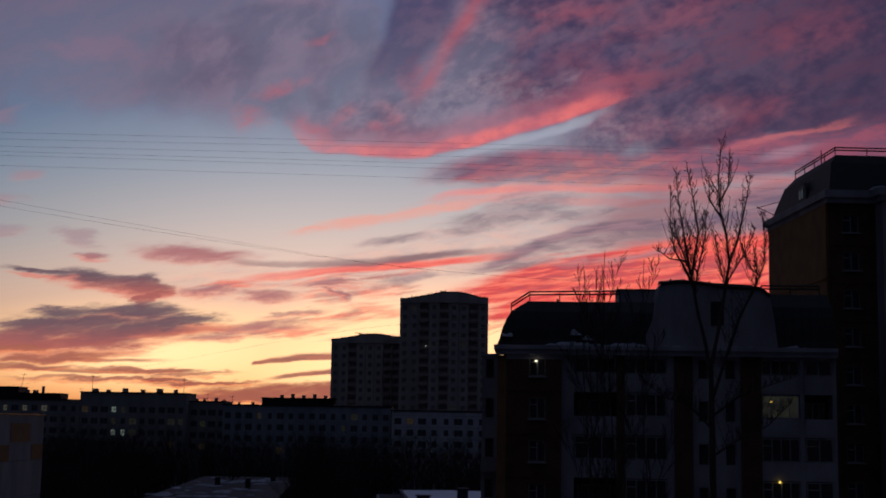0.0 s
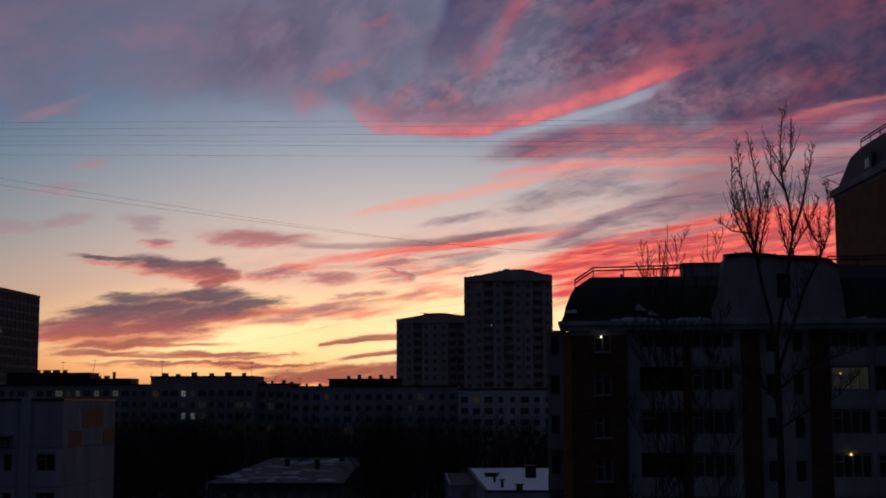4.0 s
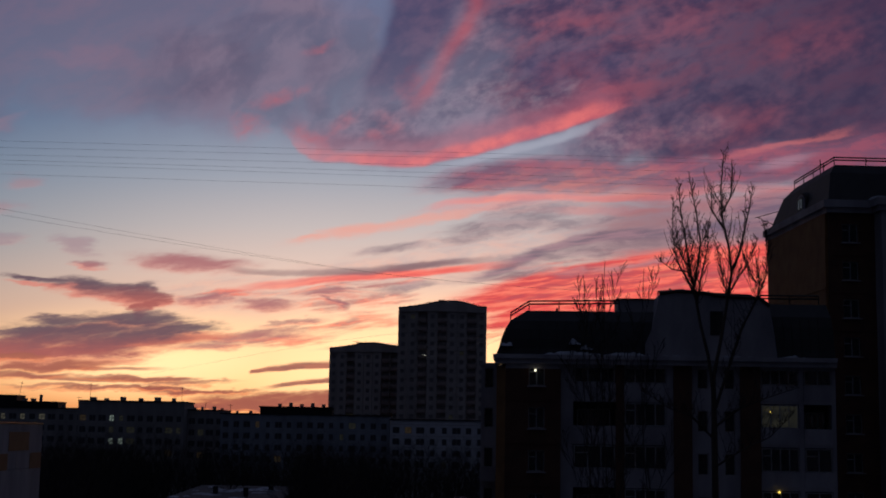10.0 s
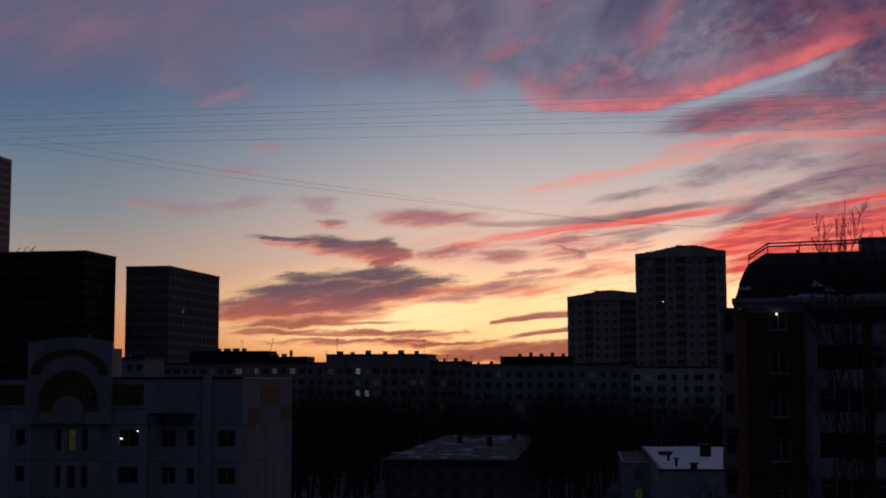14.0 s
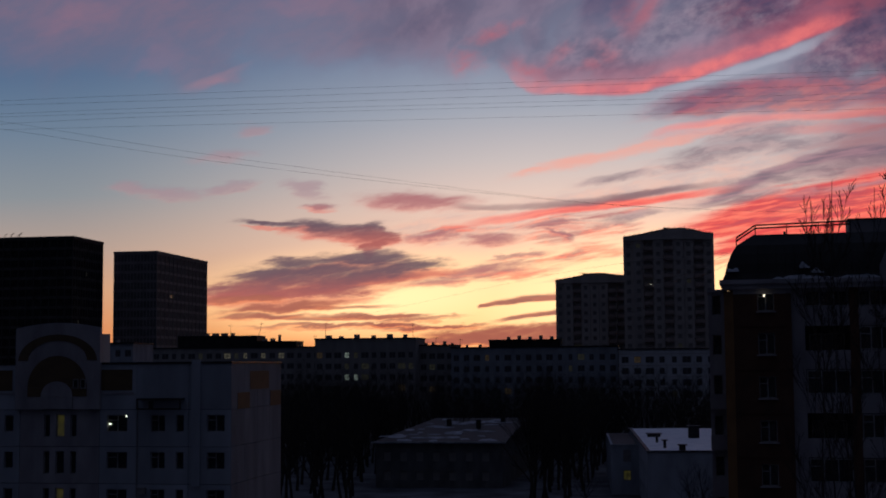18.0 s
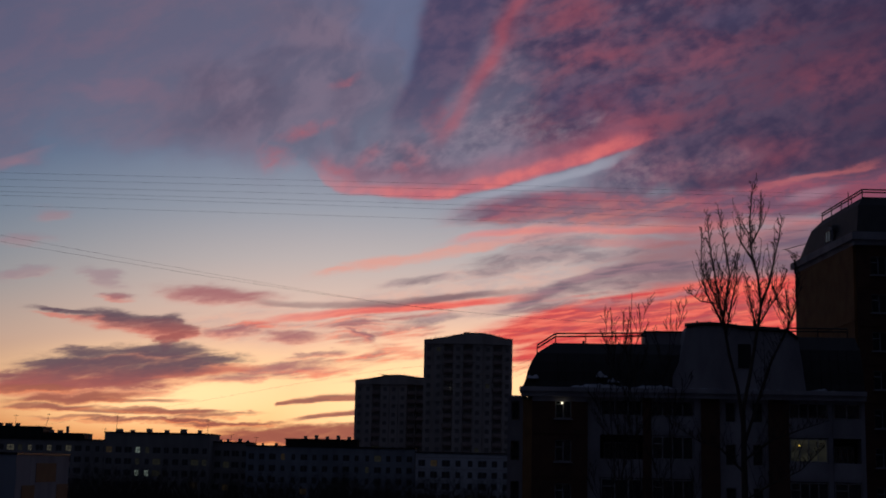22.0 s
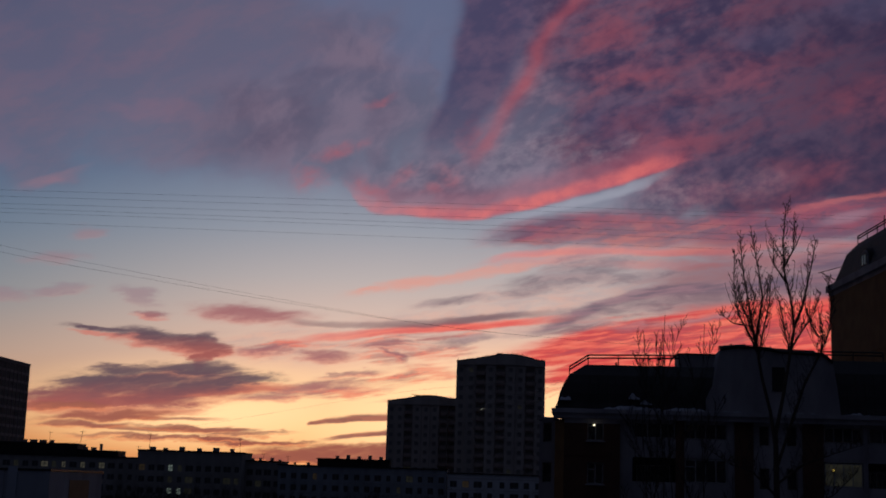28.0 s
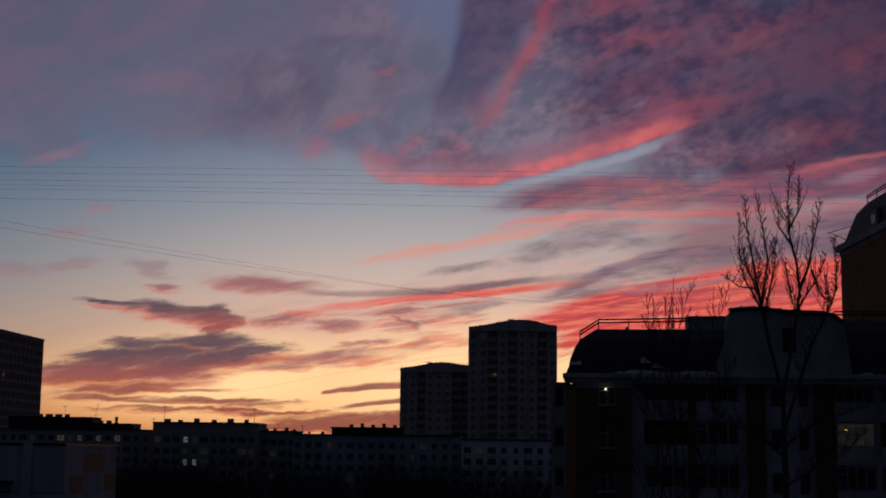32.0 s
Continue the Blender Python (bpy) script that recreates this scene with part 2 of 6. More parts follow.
PLUME_EDGE = [(-0.0257, 0.4001, 0.0497, 1.00), (-0.0266, 0.3724, 0.0477, 1.00), (-0.0284, 0.3451, 0.0435, 1.00), (-0.0323, 0.3224, 0.0394, 1.00), (-0.0372, 0.3044, 0.0373, 0.95), (-0.0412, 0.2865, 0.0311, 0.85), (-0.0486, 0.2709, 0.0269, 0.75), (-0.0518, 0.2577, 0.0249, 0.55), (-0.0436, 0.2337, 0.0207, 0.00)]
BODY_FOOT = [(-0.0235, 0.1649, 0.0041, 0.00), (-0.0046, 0.1694, 0.0050, 0.60), (0.0206, 0.1731, 0.0054, 0.90), (0.0416, 0.1746, 0.0054, 0.90), (0.0668, 0.1753, 0.0054, 0.80), (0.0920, 0.1748, 0.0054, 0.80), (0.1256, 0.1756, 0.0058, 0.90), (0.1677, 0.1790, 0.0066, 0.80), (0.2098, 0.1846, 0.0066, 0.40)]
RED_LINE = [(-0.1659, 0.1018, 0.0025, 0.00), (-0.1453, 0.1054, 0.0033, 0.50), (-0.1162, 0.1082, 0.0037, 0.75), (-0.0830, 0.1120, 0.0041, 0.90), (-0.0498, 0.1153, 0.0041, 1.00), (-0.0165, 0.1182, 0.0037, 1.00), (0.0085, 0.1214, 0.0033, 0.90), (0.0334, 0.1242, 0.0029, 0.30), (0.0543, 0.1261, 0.0025, 0.00)]
ASH_LINE = [(-0.1750, 0.1184, 0.0025, 0.00), (-0.1540, 0.1170, 0.0033, 0.60), (-0.1164, 0.1149, 0.0033, 0.60), (-0.0831, 0.1161, 0.0037, 0.90), (-0.0582, 0.1181, 0.0037, 0.90), (-0.0332, 0.1217, 0.0037, 1.00), (0.0001, 0.1255, 0.0033, 0.90), (0.0209, 0.1274, 0.0029, 0.50), (0.0417, 0.1293, 0.0025, 0.00)]
GREY_BAND = [(0.0085, 0.1139, 0.0050, 0.00), (0.0251, 0.1182, 0.0075, 0.80), (0.0418, 0.1243, 0.0083, 1.00), (0.0626, 0.1338, 0.0083, 1.00), (0.0835, 0.1407, 0.0083, 1.00), (0.1044, 0.1452, 0.0083, 1.00), (0.1253, 0.1480, 0.0083, 1.00), (0.1588, 0.1509, 0.0075, 0.90), (0.1923, 0.1547, 0.0075, 0.60), (0.2259, 0.1614, 0.0058, 0.00)]
LENS_LINE = [(-0.1475, 0.0423, 0.0008, 0.00), (-0.1449, 0.0427, 0.0021, 1.00), (-0.1331, 0.0442, 0.0046, 1.00), (-0.1163, 0.0460, 0.0054, 1.00), (-0.0891, 0.0481, 0.0062, 1.00), (-0.0664, 0.0506, 0.0058, 0.80), (-0.0417, 0.0523, 0.0041, 0.00)]
LENS_LOW = [(-0.1417, 0.0309, 0.0008, 0.00), (-0.1290, 0.0324, 0.0021, 0.80), (-0.1101, 0.0347, 0.0037, 1.00), (-0.0893, 0.0373, 0.0046, 1.00), (-0.0665, 0.0390, 0.0041, 0.80), (-0.0419, 0.0399, 0.0033, 0.00)]
BANK_SHELF = [(-0.3879, 0.0450, 0.0041, 0.00), (-0.3674, 0.0469, 0.0099, 0.80), (-0.3425, 0.0491, 0.0124, 1.00), (-0.3065, 0.0507, 0.0124, 1.00), (-0.2710, 0.0544, 0.0116, 1.00), (-0.2447, 0.0587, 0.0099, 0.90), (-0.2141, 0.0624, 0.0083, 0.90), (-0.1925, 0.0654, 0.0066, 0.70), (-0.1668, 0.0679, 0.0033, 0.00)]
BANK_SLIT = [(-0.3424, 0.0431, 0.0017, 0.00), (-0.3244, 0.0432, 0.0025, 0.80), (-0.2887, 0.0431, 0.0025, 1.00), (-0.2534, 0.0430, 0.0025, 1.00), (-0.2272, 0.0435, 0.0021, 0.80), (-0.2034, 0.0440, 0.0012, 0.00)]
BANK_FOOT = [(-0.3289, 0.0386, 0.0017, 0.00), (-0.3065, 0.0365, 0.0033, 0.90), (-0.2799, 0.0345, 0.0041, 1.00), (-0.2447, 0.0344, 0.0037, 1.00), (-0.2143, 0.0353, 0.0033, 1.00), (-0.1927, 0.0362, 0.0021, 0.80), (-0.1799, 0.0373, 0.0008, 0.00)]
HIGH_WISP = [(-0.3849, 0.2150, 0.0033, 0.00), (-0.3687, 0.2179, 0.0041, 0.80), (-0.3549, 0.2213, 0.0046, 1.00), (-0.3412, 0.2251, 0.0046, 0.90), (-0.3207, 0.2335, 0.0037, 0.00)]
MOTTLE_RED = [(-0.1048, 0.2872, 0.0108, 0.0033, 28), (-0.0810, 0.2311, 0.0141, 0.0054, 38), (-0.1356, 0.2467, 0.0182, 0.0050, 18), (-0.1540, 0.2259, 0.0116, 0.0099, 0), (-0.0478, 0.2301, 0.0108, 0.0083, 0), (-0.0322, 0.2592, 0.0099, 0.0149, -20), (-0.1044, 0.2165, 0.0149, 0.0075, -30), (-0.0625, 0.2195, 0.0091, 0.0058, 0)]
SMOKE = [(-0.1627, 0.2830, 0.0124, 0.0186, 10), (-0.1572, 0.3076, 0.0249, 0.0066, 10), (-0.1044, 0.2726, 0.0133, 0.0228, -15), (-0.1288, 0.2349, 0.0157, 0.0124, -20), (-0.0901, 0.2201, 0.0091, 0.0091, 0), (-0.1810, 0.2585, 0.0249, 0.0124, 10), (-0.0476, 0.2206, 0.0108, 0.0075, 0), (-0.1035, 0.2417, 0.0124, 0.0124, 0), (-0.2081, 0.2892, 0.0249, 0.0166, 0)]
DAPPLED = [(0.0200, 0.2541, 0.0394, 0.0186, 14), (0.0626, 0.2479, 0.0290, 0.0104, 14), (-0.0055, 0.2428, 0.0207, 0.0166, 10), (0.0840, 0.2592, 0.0108, 0.0075, 10), (0.1092, 0.2180, 0.0249, 0.0124, 16)]
BLUISH = [(0.2669, 0.3709, 0.0622, 0.0186, 4), (0.1012, 0.2770, 0.0373, 0.0166, -8), (0.1881, 0.3405, 0.0290, 0.0124, 10), (0.0669, 0.2700, 0.0249, 0.0166, -10), (-0.0068, 0.3544, 0.0124, 0.0186, -10)]
REDDISH = [(0.0842, 0.3147, 0.0414, 0.0166, 6), (0.1616, 0.3110, 0.0456, 0.0166, 12), (0.1309, 0.2619, 0.0249, 0.0186, 30), (0.2197, 0.2366, 0.0497, 0.0166, 14), (0.2685, 0.2943, 0.0497, 0.0207, 12), (0.1389, 0.2226, 0.0290, 0.0104, 10), (0.0670, 0.3415, 0.0249, 0.0166, 20)]


def build_sky():
    s = Sky()
    way = s.node("ShaderNodeTexCoord").outputs["Generated"]
    axes = s.node("ShaderNodeSeparateXYZ")
    s.put(axes.inputs[0], way)
    ahead = s.math("MAXIMUM", axes.outputs[1], 0.3)
    u = s.math("DIVIDE", axes.outputs[0], ahead)
    v = s.math("DIVIDE", axes.outputs[2], ahead)
    flat = s.node("ShaderNodeCombineXYZ")
    s.put(flat.inputs[0], u)
    s.put(flat.inputs[1], v)
    q = flat.outputs[0]

    def warped(amount, size, stretch, turn, seed, detail=4.0):
        away = s.node("ShaderNodeCombineXYZ")
        s.put(away.inputs[0], s.math("SUBTRACT", s.noise(q, size, stretch, turn, detail, 0.6, seed), 0.5))
        s.put(away.inputs[1], s.math("SUBTRACT", s.noise(q, size, stretch, turn, detail, 0.6, seed + 5.3), 0.5))
        return s.vec("ADD", q, s.vec("MULTIPLY", away.outputs[0], (amount * stretch, amount, 0)))

    big = warped(0.042, 0.050, 1.4, 15, 0.3, 3.5)      # for the high cloud sheet
    mid = warped(0.011, 0.018, 3.0, 9, 1.7, 5.0)       # for the streaks
    low = warped(0.011, 0.010, 3.8, 3, 2.9, 6.0)       # for the low clouds

    # clear sky: warm at the horizon towards the set sun, cool to the side and above
    h = s.math("DIVIDE", v, 0.42)
    glow = s.ramp(h, [(0.0, (238, 118, 62)), (0.045, (252, 168, 88)), (0.095, (264, 206, 130)), (0.15, (266, 212, 160)), (0.21, (258, 208, 176)), (0.28, (234, 202, 186)),
                      (0.36, (200, 188, 186)), (0.45, (162, 166, 178)), (0.55, (130, 140, 162)), (0.75, (104, 108, 136)), (1.0, (90, 94, 122))])
    side = s.ramp(h, [(0.0, (200, 108, 70)), (0.06, (216, 138, 90)), (0.14, (206, 156, 122)), (0.22, (176, 154, 142)), (0.32, (136, 142, 148)),
                      (0.44, (108, 126, 146)), (0.55, (84, 108, 138)), (0.75, (82, 90, 122)), (1.0, (72, 80, 112))])
    sky = s.mix(s.smooth(u, -0.08, -0.50), glow, side)
    # brightest just above where the sun went down
    sky = s.mix(s.math("MULTIPLY", s.blobs(q, [(-0.04, 0.048, 0.24, 0.065, 4), (-0.22, 0.050, 0.20, 0.048, 0)]), 0.85), sky, (310, 252, 186))
    view = s.glowing(sky)

    def layer(where, rows, colour, strength, grain, edge, lo, hi, core=0.0, grow=1.7):
        """Lay one cloud layer over the view; grain: a noise that thins it and frays its edge."""
        nonlocal view
        d = s.blobs(where, rows, core, grow)
        frayed = s.math("MULTIPLY_ADD", grain, edge * 2, s.math("SUBTRACT", d, edge))
        # nothing outside the shape itself
        d = s.math("MULTIPLY", s.smooth(frayed, lo - 0.15, hi + 0.25), s.smooth(d, 0.0, 0.8, 0.0, strength))
        view = s.over(d, view, s.glowing(colour))

    def ribbon(where, line, below, colour, strength, grain, edge, lo=0.0, hi=1.0, steep=False, thick=1.0):
        """A long band laid along a curve: soft on its lower side over "below", fading upwards over its own thickness."""
        nonlocal view
        along, across = (1, 0) if steep else (0, 1)
        line = sorted(line, key=lambda p: p[along])
        a0, a1 = line[0][along], line[-1][along]
        c0, c1 = min(p[across] for p in line), max(p[across] for p in line)
        w1 = max(p[2] for p in line)
        parts = s.node("ShaderNodeSeparateXYZ")
        s.put(parts.inputs[0], where)
        curve = s.node("ShaderNodeValToRGB")
        curve.color_ramp.interpolation = "CARDINAL"
        s.put(curve.inputs[0], s.math("MULTIPLY", s.math("SUBTRACT", parts.outputs[along], a0), 1.0 / (a1 - a0)))
        els = curve.color_ramp.elements
        for n, p in enumerate(line):
            e = els[0] if n == 0 else (els[-1] if n == len(line) - 1 else els.new((p[along] - a0) / (a1 - a0)))
            e.color = ((p[across] - c0) / (c1 - c0), p[2] / w1, p[3], 1.0)
        rgbs = s.node("ShaderNodeSeparateColor")
        s.put(rgbs.inputs[0], curve.outputs[0])
        dv = s.math("SUBTRACT", parts.outputs[across], s.math("MULTIPLY_ADD", rgbs.outputs[0], c1 - c0, c0))
        over = s.math("DIVIDE", dv, s.math("MULTIPLY", s.math("MAXIMUM", rgbs.outputs[1], 0.05), w1 * thick))
        body = s.math("MULTIPLY", s.smooth(dv, -below, 0.0), s.smooth(over, 1.0, 0.0))
        frayed = s.math("MULTIPLY_ADD", grain, edge * 2, s.math("SUBTRACT", body, edge))
        d = s.math("MULTIPLY", s.smooth(frayed, lo - 0.15, hi + 0.25), s.smooth(body, 0.0, 0.7, 0.0, strength))
        d = s.math("MULTIPLY", d, s.math("MULTIPLY", rgbs.outputs[2], 1.0, clamp=True))
        view = s.over(d, view, s.glowing(colour))

    fine = s.noise(mid, 0.008, 4.0, 7, 6, 0.62, 31.0)
    streaks = s.noise(mid, 0.0065, 7.0, 9, 6, 0.6, 37.0)
    lumps = s.noise(s.vec("ADD", q, s.scale(s.vec("SUBTRACT", big, q), 0.5)), 0.060, 1.5, 20, 6, 0.55, 11.0)
    ribs = s.noise(s.vec("ADD", q, s.scale(s.vec("SUBTRACT", big, q), 0.2)), 0.016, 1.7, 22, 5, 0.55, 9.0)
    calm = s.vec("ADD", q, s.scale(s.vec("SUBTRACT", mid, q), 0.45))
    fibres = s.noise(s.vec("ADD", q, s.scale(s.vec("SUBTRACT", big, q), 0.4)), 0.026, 2.3, 20, 7, 0.62, 15.0)
    smoke = s.noise(s.vec("ADD", q, s.scale(s.vec("SUBTRACT", big, q), 0.6)), 0.034, 1.5, 62, 6, 0.56, 43.0)
    threads = s.noise(calm, 0.0036, 11.0, 8, 4, 0.55, 47.0)
    both = s.math("ADD", s.math("MULTIPLY", lumps, 0.55), s.math("MULTIPLY", ribs, 0.45))

    # small cloudlets
    dapple = s.noise(s.vec("ADD", q, s.scale(s.vec("SUBTRACT", big, q), 0.15)), 0.0085, 1.5, 24, 2.5, 0.5, 23.0)
    sheet = s.math("ADD", s.math("MULTIPLY", both, 0.76), s.math("MULTIPLY", dapple, 0.24))

    # thin mauve veil high up
    veil_c = s.mix(s.smooth(fibres, 0.35, 0.70), (108, 103, 127), (124, 105, 126))
    layer(big, VEIL, veil_c, 0.68, lumps, 0.30, -0.2, 1.1)
    layer(big, VEIL_LOW, veil_c, 0.62, lumps, 0.35, -0.1, 1.2)
    layer(big, VEIL_PINK, (172, 112, 126), 0.2, fine, 0.3, -0.1, 1.2)

    # the ribbed sheet above, purple in its body and red where the light still reaches
    drift = s.vec("ADD", q, s.scale(s.vec("SUBTRACT", big, q), 0.30))
    straight = s.vec("ADD", q, s.scale(s.vec("SUBTRACT", big, q), 0.14))
    mottle_c = s.mix(s.smooth(sheet, 0.38, 0.60), (98, 90, 114), (138, 124, 144))
    smoky_c = s.mix(s.smooth(smoke, 0.34, 0.66), (94, 86, 110), (128, 112, 133))
    layer(big, MOTTLE, smoky_c, 0.78, smoke, 0.55, -0.15, 1.1)
    layer(big, RIBBED, mottle_c, 0.88, sheet, 0.50, -0.1, 0.9)
    layer(drift, SMOKE, s.mix(s.smooth(dapple, 0.35, 0.65), (84, 76, 102), (104, 92, 116)), 0.38, smoke, 0.5, -0.2, 1.3, 0.0, 2.0)
    layer(drift, MOTTLE_RED, (190, 96, 106), 0.70, s.math("ADD", s.math("MULTIPLY", dapple, 0.45), s.math("MULTIPLY", smoke, 0.55)), 1.3, 0.2, 1.7, 0.0, 2.4)
    mass_c = s.mix(s.smooth(sheet, 0.37, 0.62), (66, 57, 87), (106, 86, 111))
    wisps = s.math("ADD", s.math("MULTIPLY", fibres, 0.6), s.math("MULTIPLY", sheet, 0.4))
    mass_c = s.mix(s.smooth(wisps, 0.42, 0.66, 0.0, 0.50), mass_c, (142, 70, 86))
    mass_c = s.mix(s.smooth(u, 0.06, 0.32, 0.0, 0.74), mass_c, (56, 45, 72))
    layer(big, MASS, mass_c, 0.97, sheet, 0.35, -0.1, 0.6, 0.25)
    layer(drift, REDDISH, (164, 78, 92), 0.36, s.math("ADD", s.math("MULTIPLY", ribs, 0.6), s.math("MULTIPLY", dapple, 0.4)), 1.3, 0.1, 1.6)
    layer(drift, BLUISH, (84, 82, 114), 0.46, ribs, 0.9, 0.0, 1.4)
    layer(big, BLUE_WEDGE, (106, 116, 148), 0.75, lumps, 0.2, 0.0, 1.0, 0.1)
    specks = s.noise(straight, 0.0058, 1.5, 18, 3, 0.55, 61.0)
    layer(drift, DAPPLED, s.mix(s.smooth(specks, 0.28, 0.72), (96, 88, 112), (146, 134, 150)), 0.50, s.math("ADD", s.math("MULTIPLY", specks, 0.4), s.math("MULTIPLY", sheet, 0.6)), 0.6, -0.3, 1.6)
    ribbon(straight, PLUME_EDGE, 0.030, s.mix(s.smooth(sheet, 0.4, 0.62), (74, 68, 100), (98, 80, 108)), 0.90, sheet, 0.55, -0.2, 0.45, steep=True, thick=1.5)
    ribbon(straight, STREAK_LINE, 0.020, (160, 82, 98), 0.55, fibres, 0.5, -0.2, 1.3, steep=True, thick=2.8)
    ribbon(straight, STREAK_LINE, 0.011, (190, 90, 100), 0.56, fibres, 0.7, -0.1, 1.4, steep=True, thick=1.3)

    layer(drift, [(0.1346, 0.2204, 0.0373, 0.0166, 12), (0.1814, 0.2296, 0.0332, 0.0124, 14), (0.1093, 0.2288, 0.0166, 0.0104, 16)], s.mix(s.smooth(specks, 0.30, 0.70), (122, 100, 124), (164, 128, 144)), 0.50, sheet, 0.6, -0.2, 1.4)
    # fiery hem of the sheet, its light fading up into the ribs
    hemmed = s.vec("ADD", q, s.scale(s.vec("SUBTRACT", mid, q), 0.40))
    ribbon(hemmed, HEM_EDGE, 0.006, (180, 90, 106), 0.62, sheet, 0.6, -0.2, 1.2, thick=3.0)
    ribbon(hemmed, HEM_GAP, 0.007, (166, 168, 184), 0.80, both, 0.3, -0.1, 0.9)
    ribbon(hemmed, HEM_EDGE, 0.005, s.mix(s.smooth(ribs, 0.32, 0.68), (212, 98, 108), (244, 122, 118)), 0.86, ribs, 0.45, -0.15, 1.4, thick=1.1)
    # mauve wedge below the hem, pink along its underside
    layer(mid, BODY, s.mix(s.smooth(fine, 0.38, 0.62), (120, 82, 106), (156, 86, 106)), 0.94, streaks, 0.40, -0.15, 0.75, 0.1)
    layer(mid, UNDER, (236, 126, 122), 0.45, streaks, 0.6, 0.0, 1.1)
    ribbon(calm, BODY_FOOT, 0.005, (246, 128, 122), 0.80, streaks, 0.4, -0.1, 1.0)
    layer(calm, [(0.2484, 0.2057, 0.0249, 0.0041, 14)], (172, 152, 170), 0.62, streaks, 0.4, -0.1, 1.2)
    layer(mid, SALMON, (246, 158, 138), 0.72, streaks, 0.5, 0.0, 1.2)
    ribbon(calm, HIGH_WISP, 0.008, (172, 124, 136), 0.40, fine, 0.5, -0.1, 1.3, thick=1.6)
    # thin streaky film lower down, and fine ripples in it
    layer(mid, THIN, s.mix(s.smooth(fine, 0.35, 0.65), (186, 152, 156), (240, 166, 146)), 0.42, streaks, 0.9, 0.15, 1.2)
    layer(low, RIPPLES, s.mix(s.smooth(fine, 0.40, 0.60), (176, 104, 106), (244, 116, 98)), 0.80, threads, 1.1, 0.35, 1.2)
    layer(mid, [(0.16, 0.155, 0.08, 0.035, 7), (0.24, 0.150, 0.13, 0.045, 6), (0.33, 0.16, 0.13, 0.07, 6)], (126, 70, 92), 0.74, fine, 0.3, -0.1, 1.0)
    # burning streaks behind the roofs, grey ones among them
    blaze = FIRE + [(0.12, 0.094, 0.075, 0.011, 5), (0.20, 0.102, 0.08, 0.013, 5), (0.055, 0.088, 0.026, 0.009, 12)]
    layer(calm, blaze, (240, 106, 98), 0.80, streaks, 0.35, -0.2, 0.8, 0.1, 1.8)
    layer(calm, blaze, s.mix(s.smooth(threads, 0.36, 0.62), (252, 112, 94), (226, 78, 78)), 0.95, threads, 0.9, 0.0, 0.9, 0.2)
    layer(calm, FIRE, (252, 146, 118), 0.5, s.noise(calm, 0.0045, 9.0, 7, 4, 0.5, 53.0), 1.5, 0.95, 1.4)
    layer(mid, GREY, s.mix(s.smooth(fine, 0.36, 0.64), (122, 102, 114), (164, 142, 148)), 0.72, streaks, 0.70, 0.0, 1.0, 0.0, 1.8)
    layer(calm, [(0.2007, 0.1548, 0.0497, 0.0091, 8), (0.2347, 0.1721, 0.0414, 0.0091, 8), (0.2634, 0.1555, 0.0456, 0.0166, 6)], s.mix(s.smooth(threads, 0.36, 0.64), (92, 80, 108), (140, 100, 116)), 0.72, streaks, 0.5, -0.1, 1.1)
    ribbon(calm, GREY_BAND, 0.007, s.mix(s.smooth(threads, 0.36, 0.64), (116, 98, 114), (156, 120, 132)), 0.82, streaks, 0.5, -0.1, 1.0)
    layer(calm, [(0.10, 0.112, 0.10, 0.012, 8), (0.19, 0.118, 0.08, 0.014, 7)], (146, 86, 100), 0.5, threads, 1.4, 0.55, 1.2)
    ribbon(calm, RED_LINE, 0.0045, s.mix(s.smooth(threads, 0.38, 0.62), (254, 116, 100), (240, 96, 90)), 0.92, streaks, 0.35, -0.2, 0.8, thick=1.7)
    ribbon(calm, ASH_LINE, 0.0035, (122, 94, 104), 0.86, streaks, 0.4, -0.15, 0.9, thick=1.6)

    # low separate clouds: rosy below, dusky above
    def pair(rows, dusky, rosy, drop, strength, core=0.1, grow=1.7, fray=0.55):
        lower = s.vec("ADD", low, (0.0, drop, 0.0))
        layer(lower, rows, rosy, strength * 0.8, streaks, fray, 0.0, 0.9, core, grow)
        layer(low, rows, dusky, strength, streaks, fray, 0.05, 0.85, core, grow)

    pair(HIGH_BITS, (150, 130, 142), (190, 142, 142), 0.002, 0.46, 0.0)
    pair(ROSY_BITS, (152, 98, 108), (226, 124, 112), 0.002, 0.72, 0.0)

    def dusky(foot, crest):
        """Grey-mauve towards the crest, rusty below, broken by the grain."""
        h = s.math("MULTIPLY_ADD", s.math("SUBTRACT", fine, 0.5), 0.5 * (crest - foot), v)
        return s.mix(s.smooth(h, foot, crest), (170, 96, 92), (102, 82, 94))

    flat_low = s.vec("ADD", q, s.scale(s.vec("SUBTRACT", low, q), 0.30))
    ribbon(flat_low, BANK_SHELF, 0.0030, s.mix(s.smooth(threads, 0.36, 0.62), (196, 116, 100), (152, 92, 92)), 0.88, streaks, 0.45, -0.1, 0.9)
    for row in (BANK_SLIT, BANK_FOOT):
        ribbon(flat_low, row, 0.0022, (158, 96, 84), 0.88, streaks, 0.40, -0.1, 0.9)
    pair(DUSKY_LENS, dusky(0.092, 0.106), (220, 116, 102), 0.004, 0.95, 0.2, 1.4, 0.75)
    pair(DUSKY_BANK, dusky(0.050, 0.072), (216, 112, 94), 0.007, 0.95, 0.30, 1.42, 0.65)
    pair(LOW_STREAKS, (160, 96, 84), (238, 140, 94), 0.0015, 0.85)
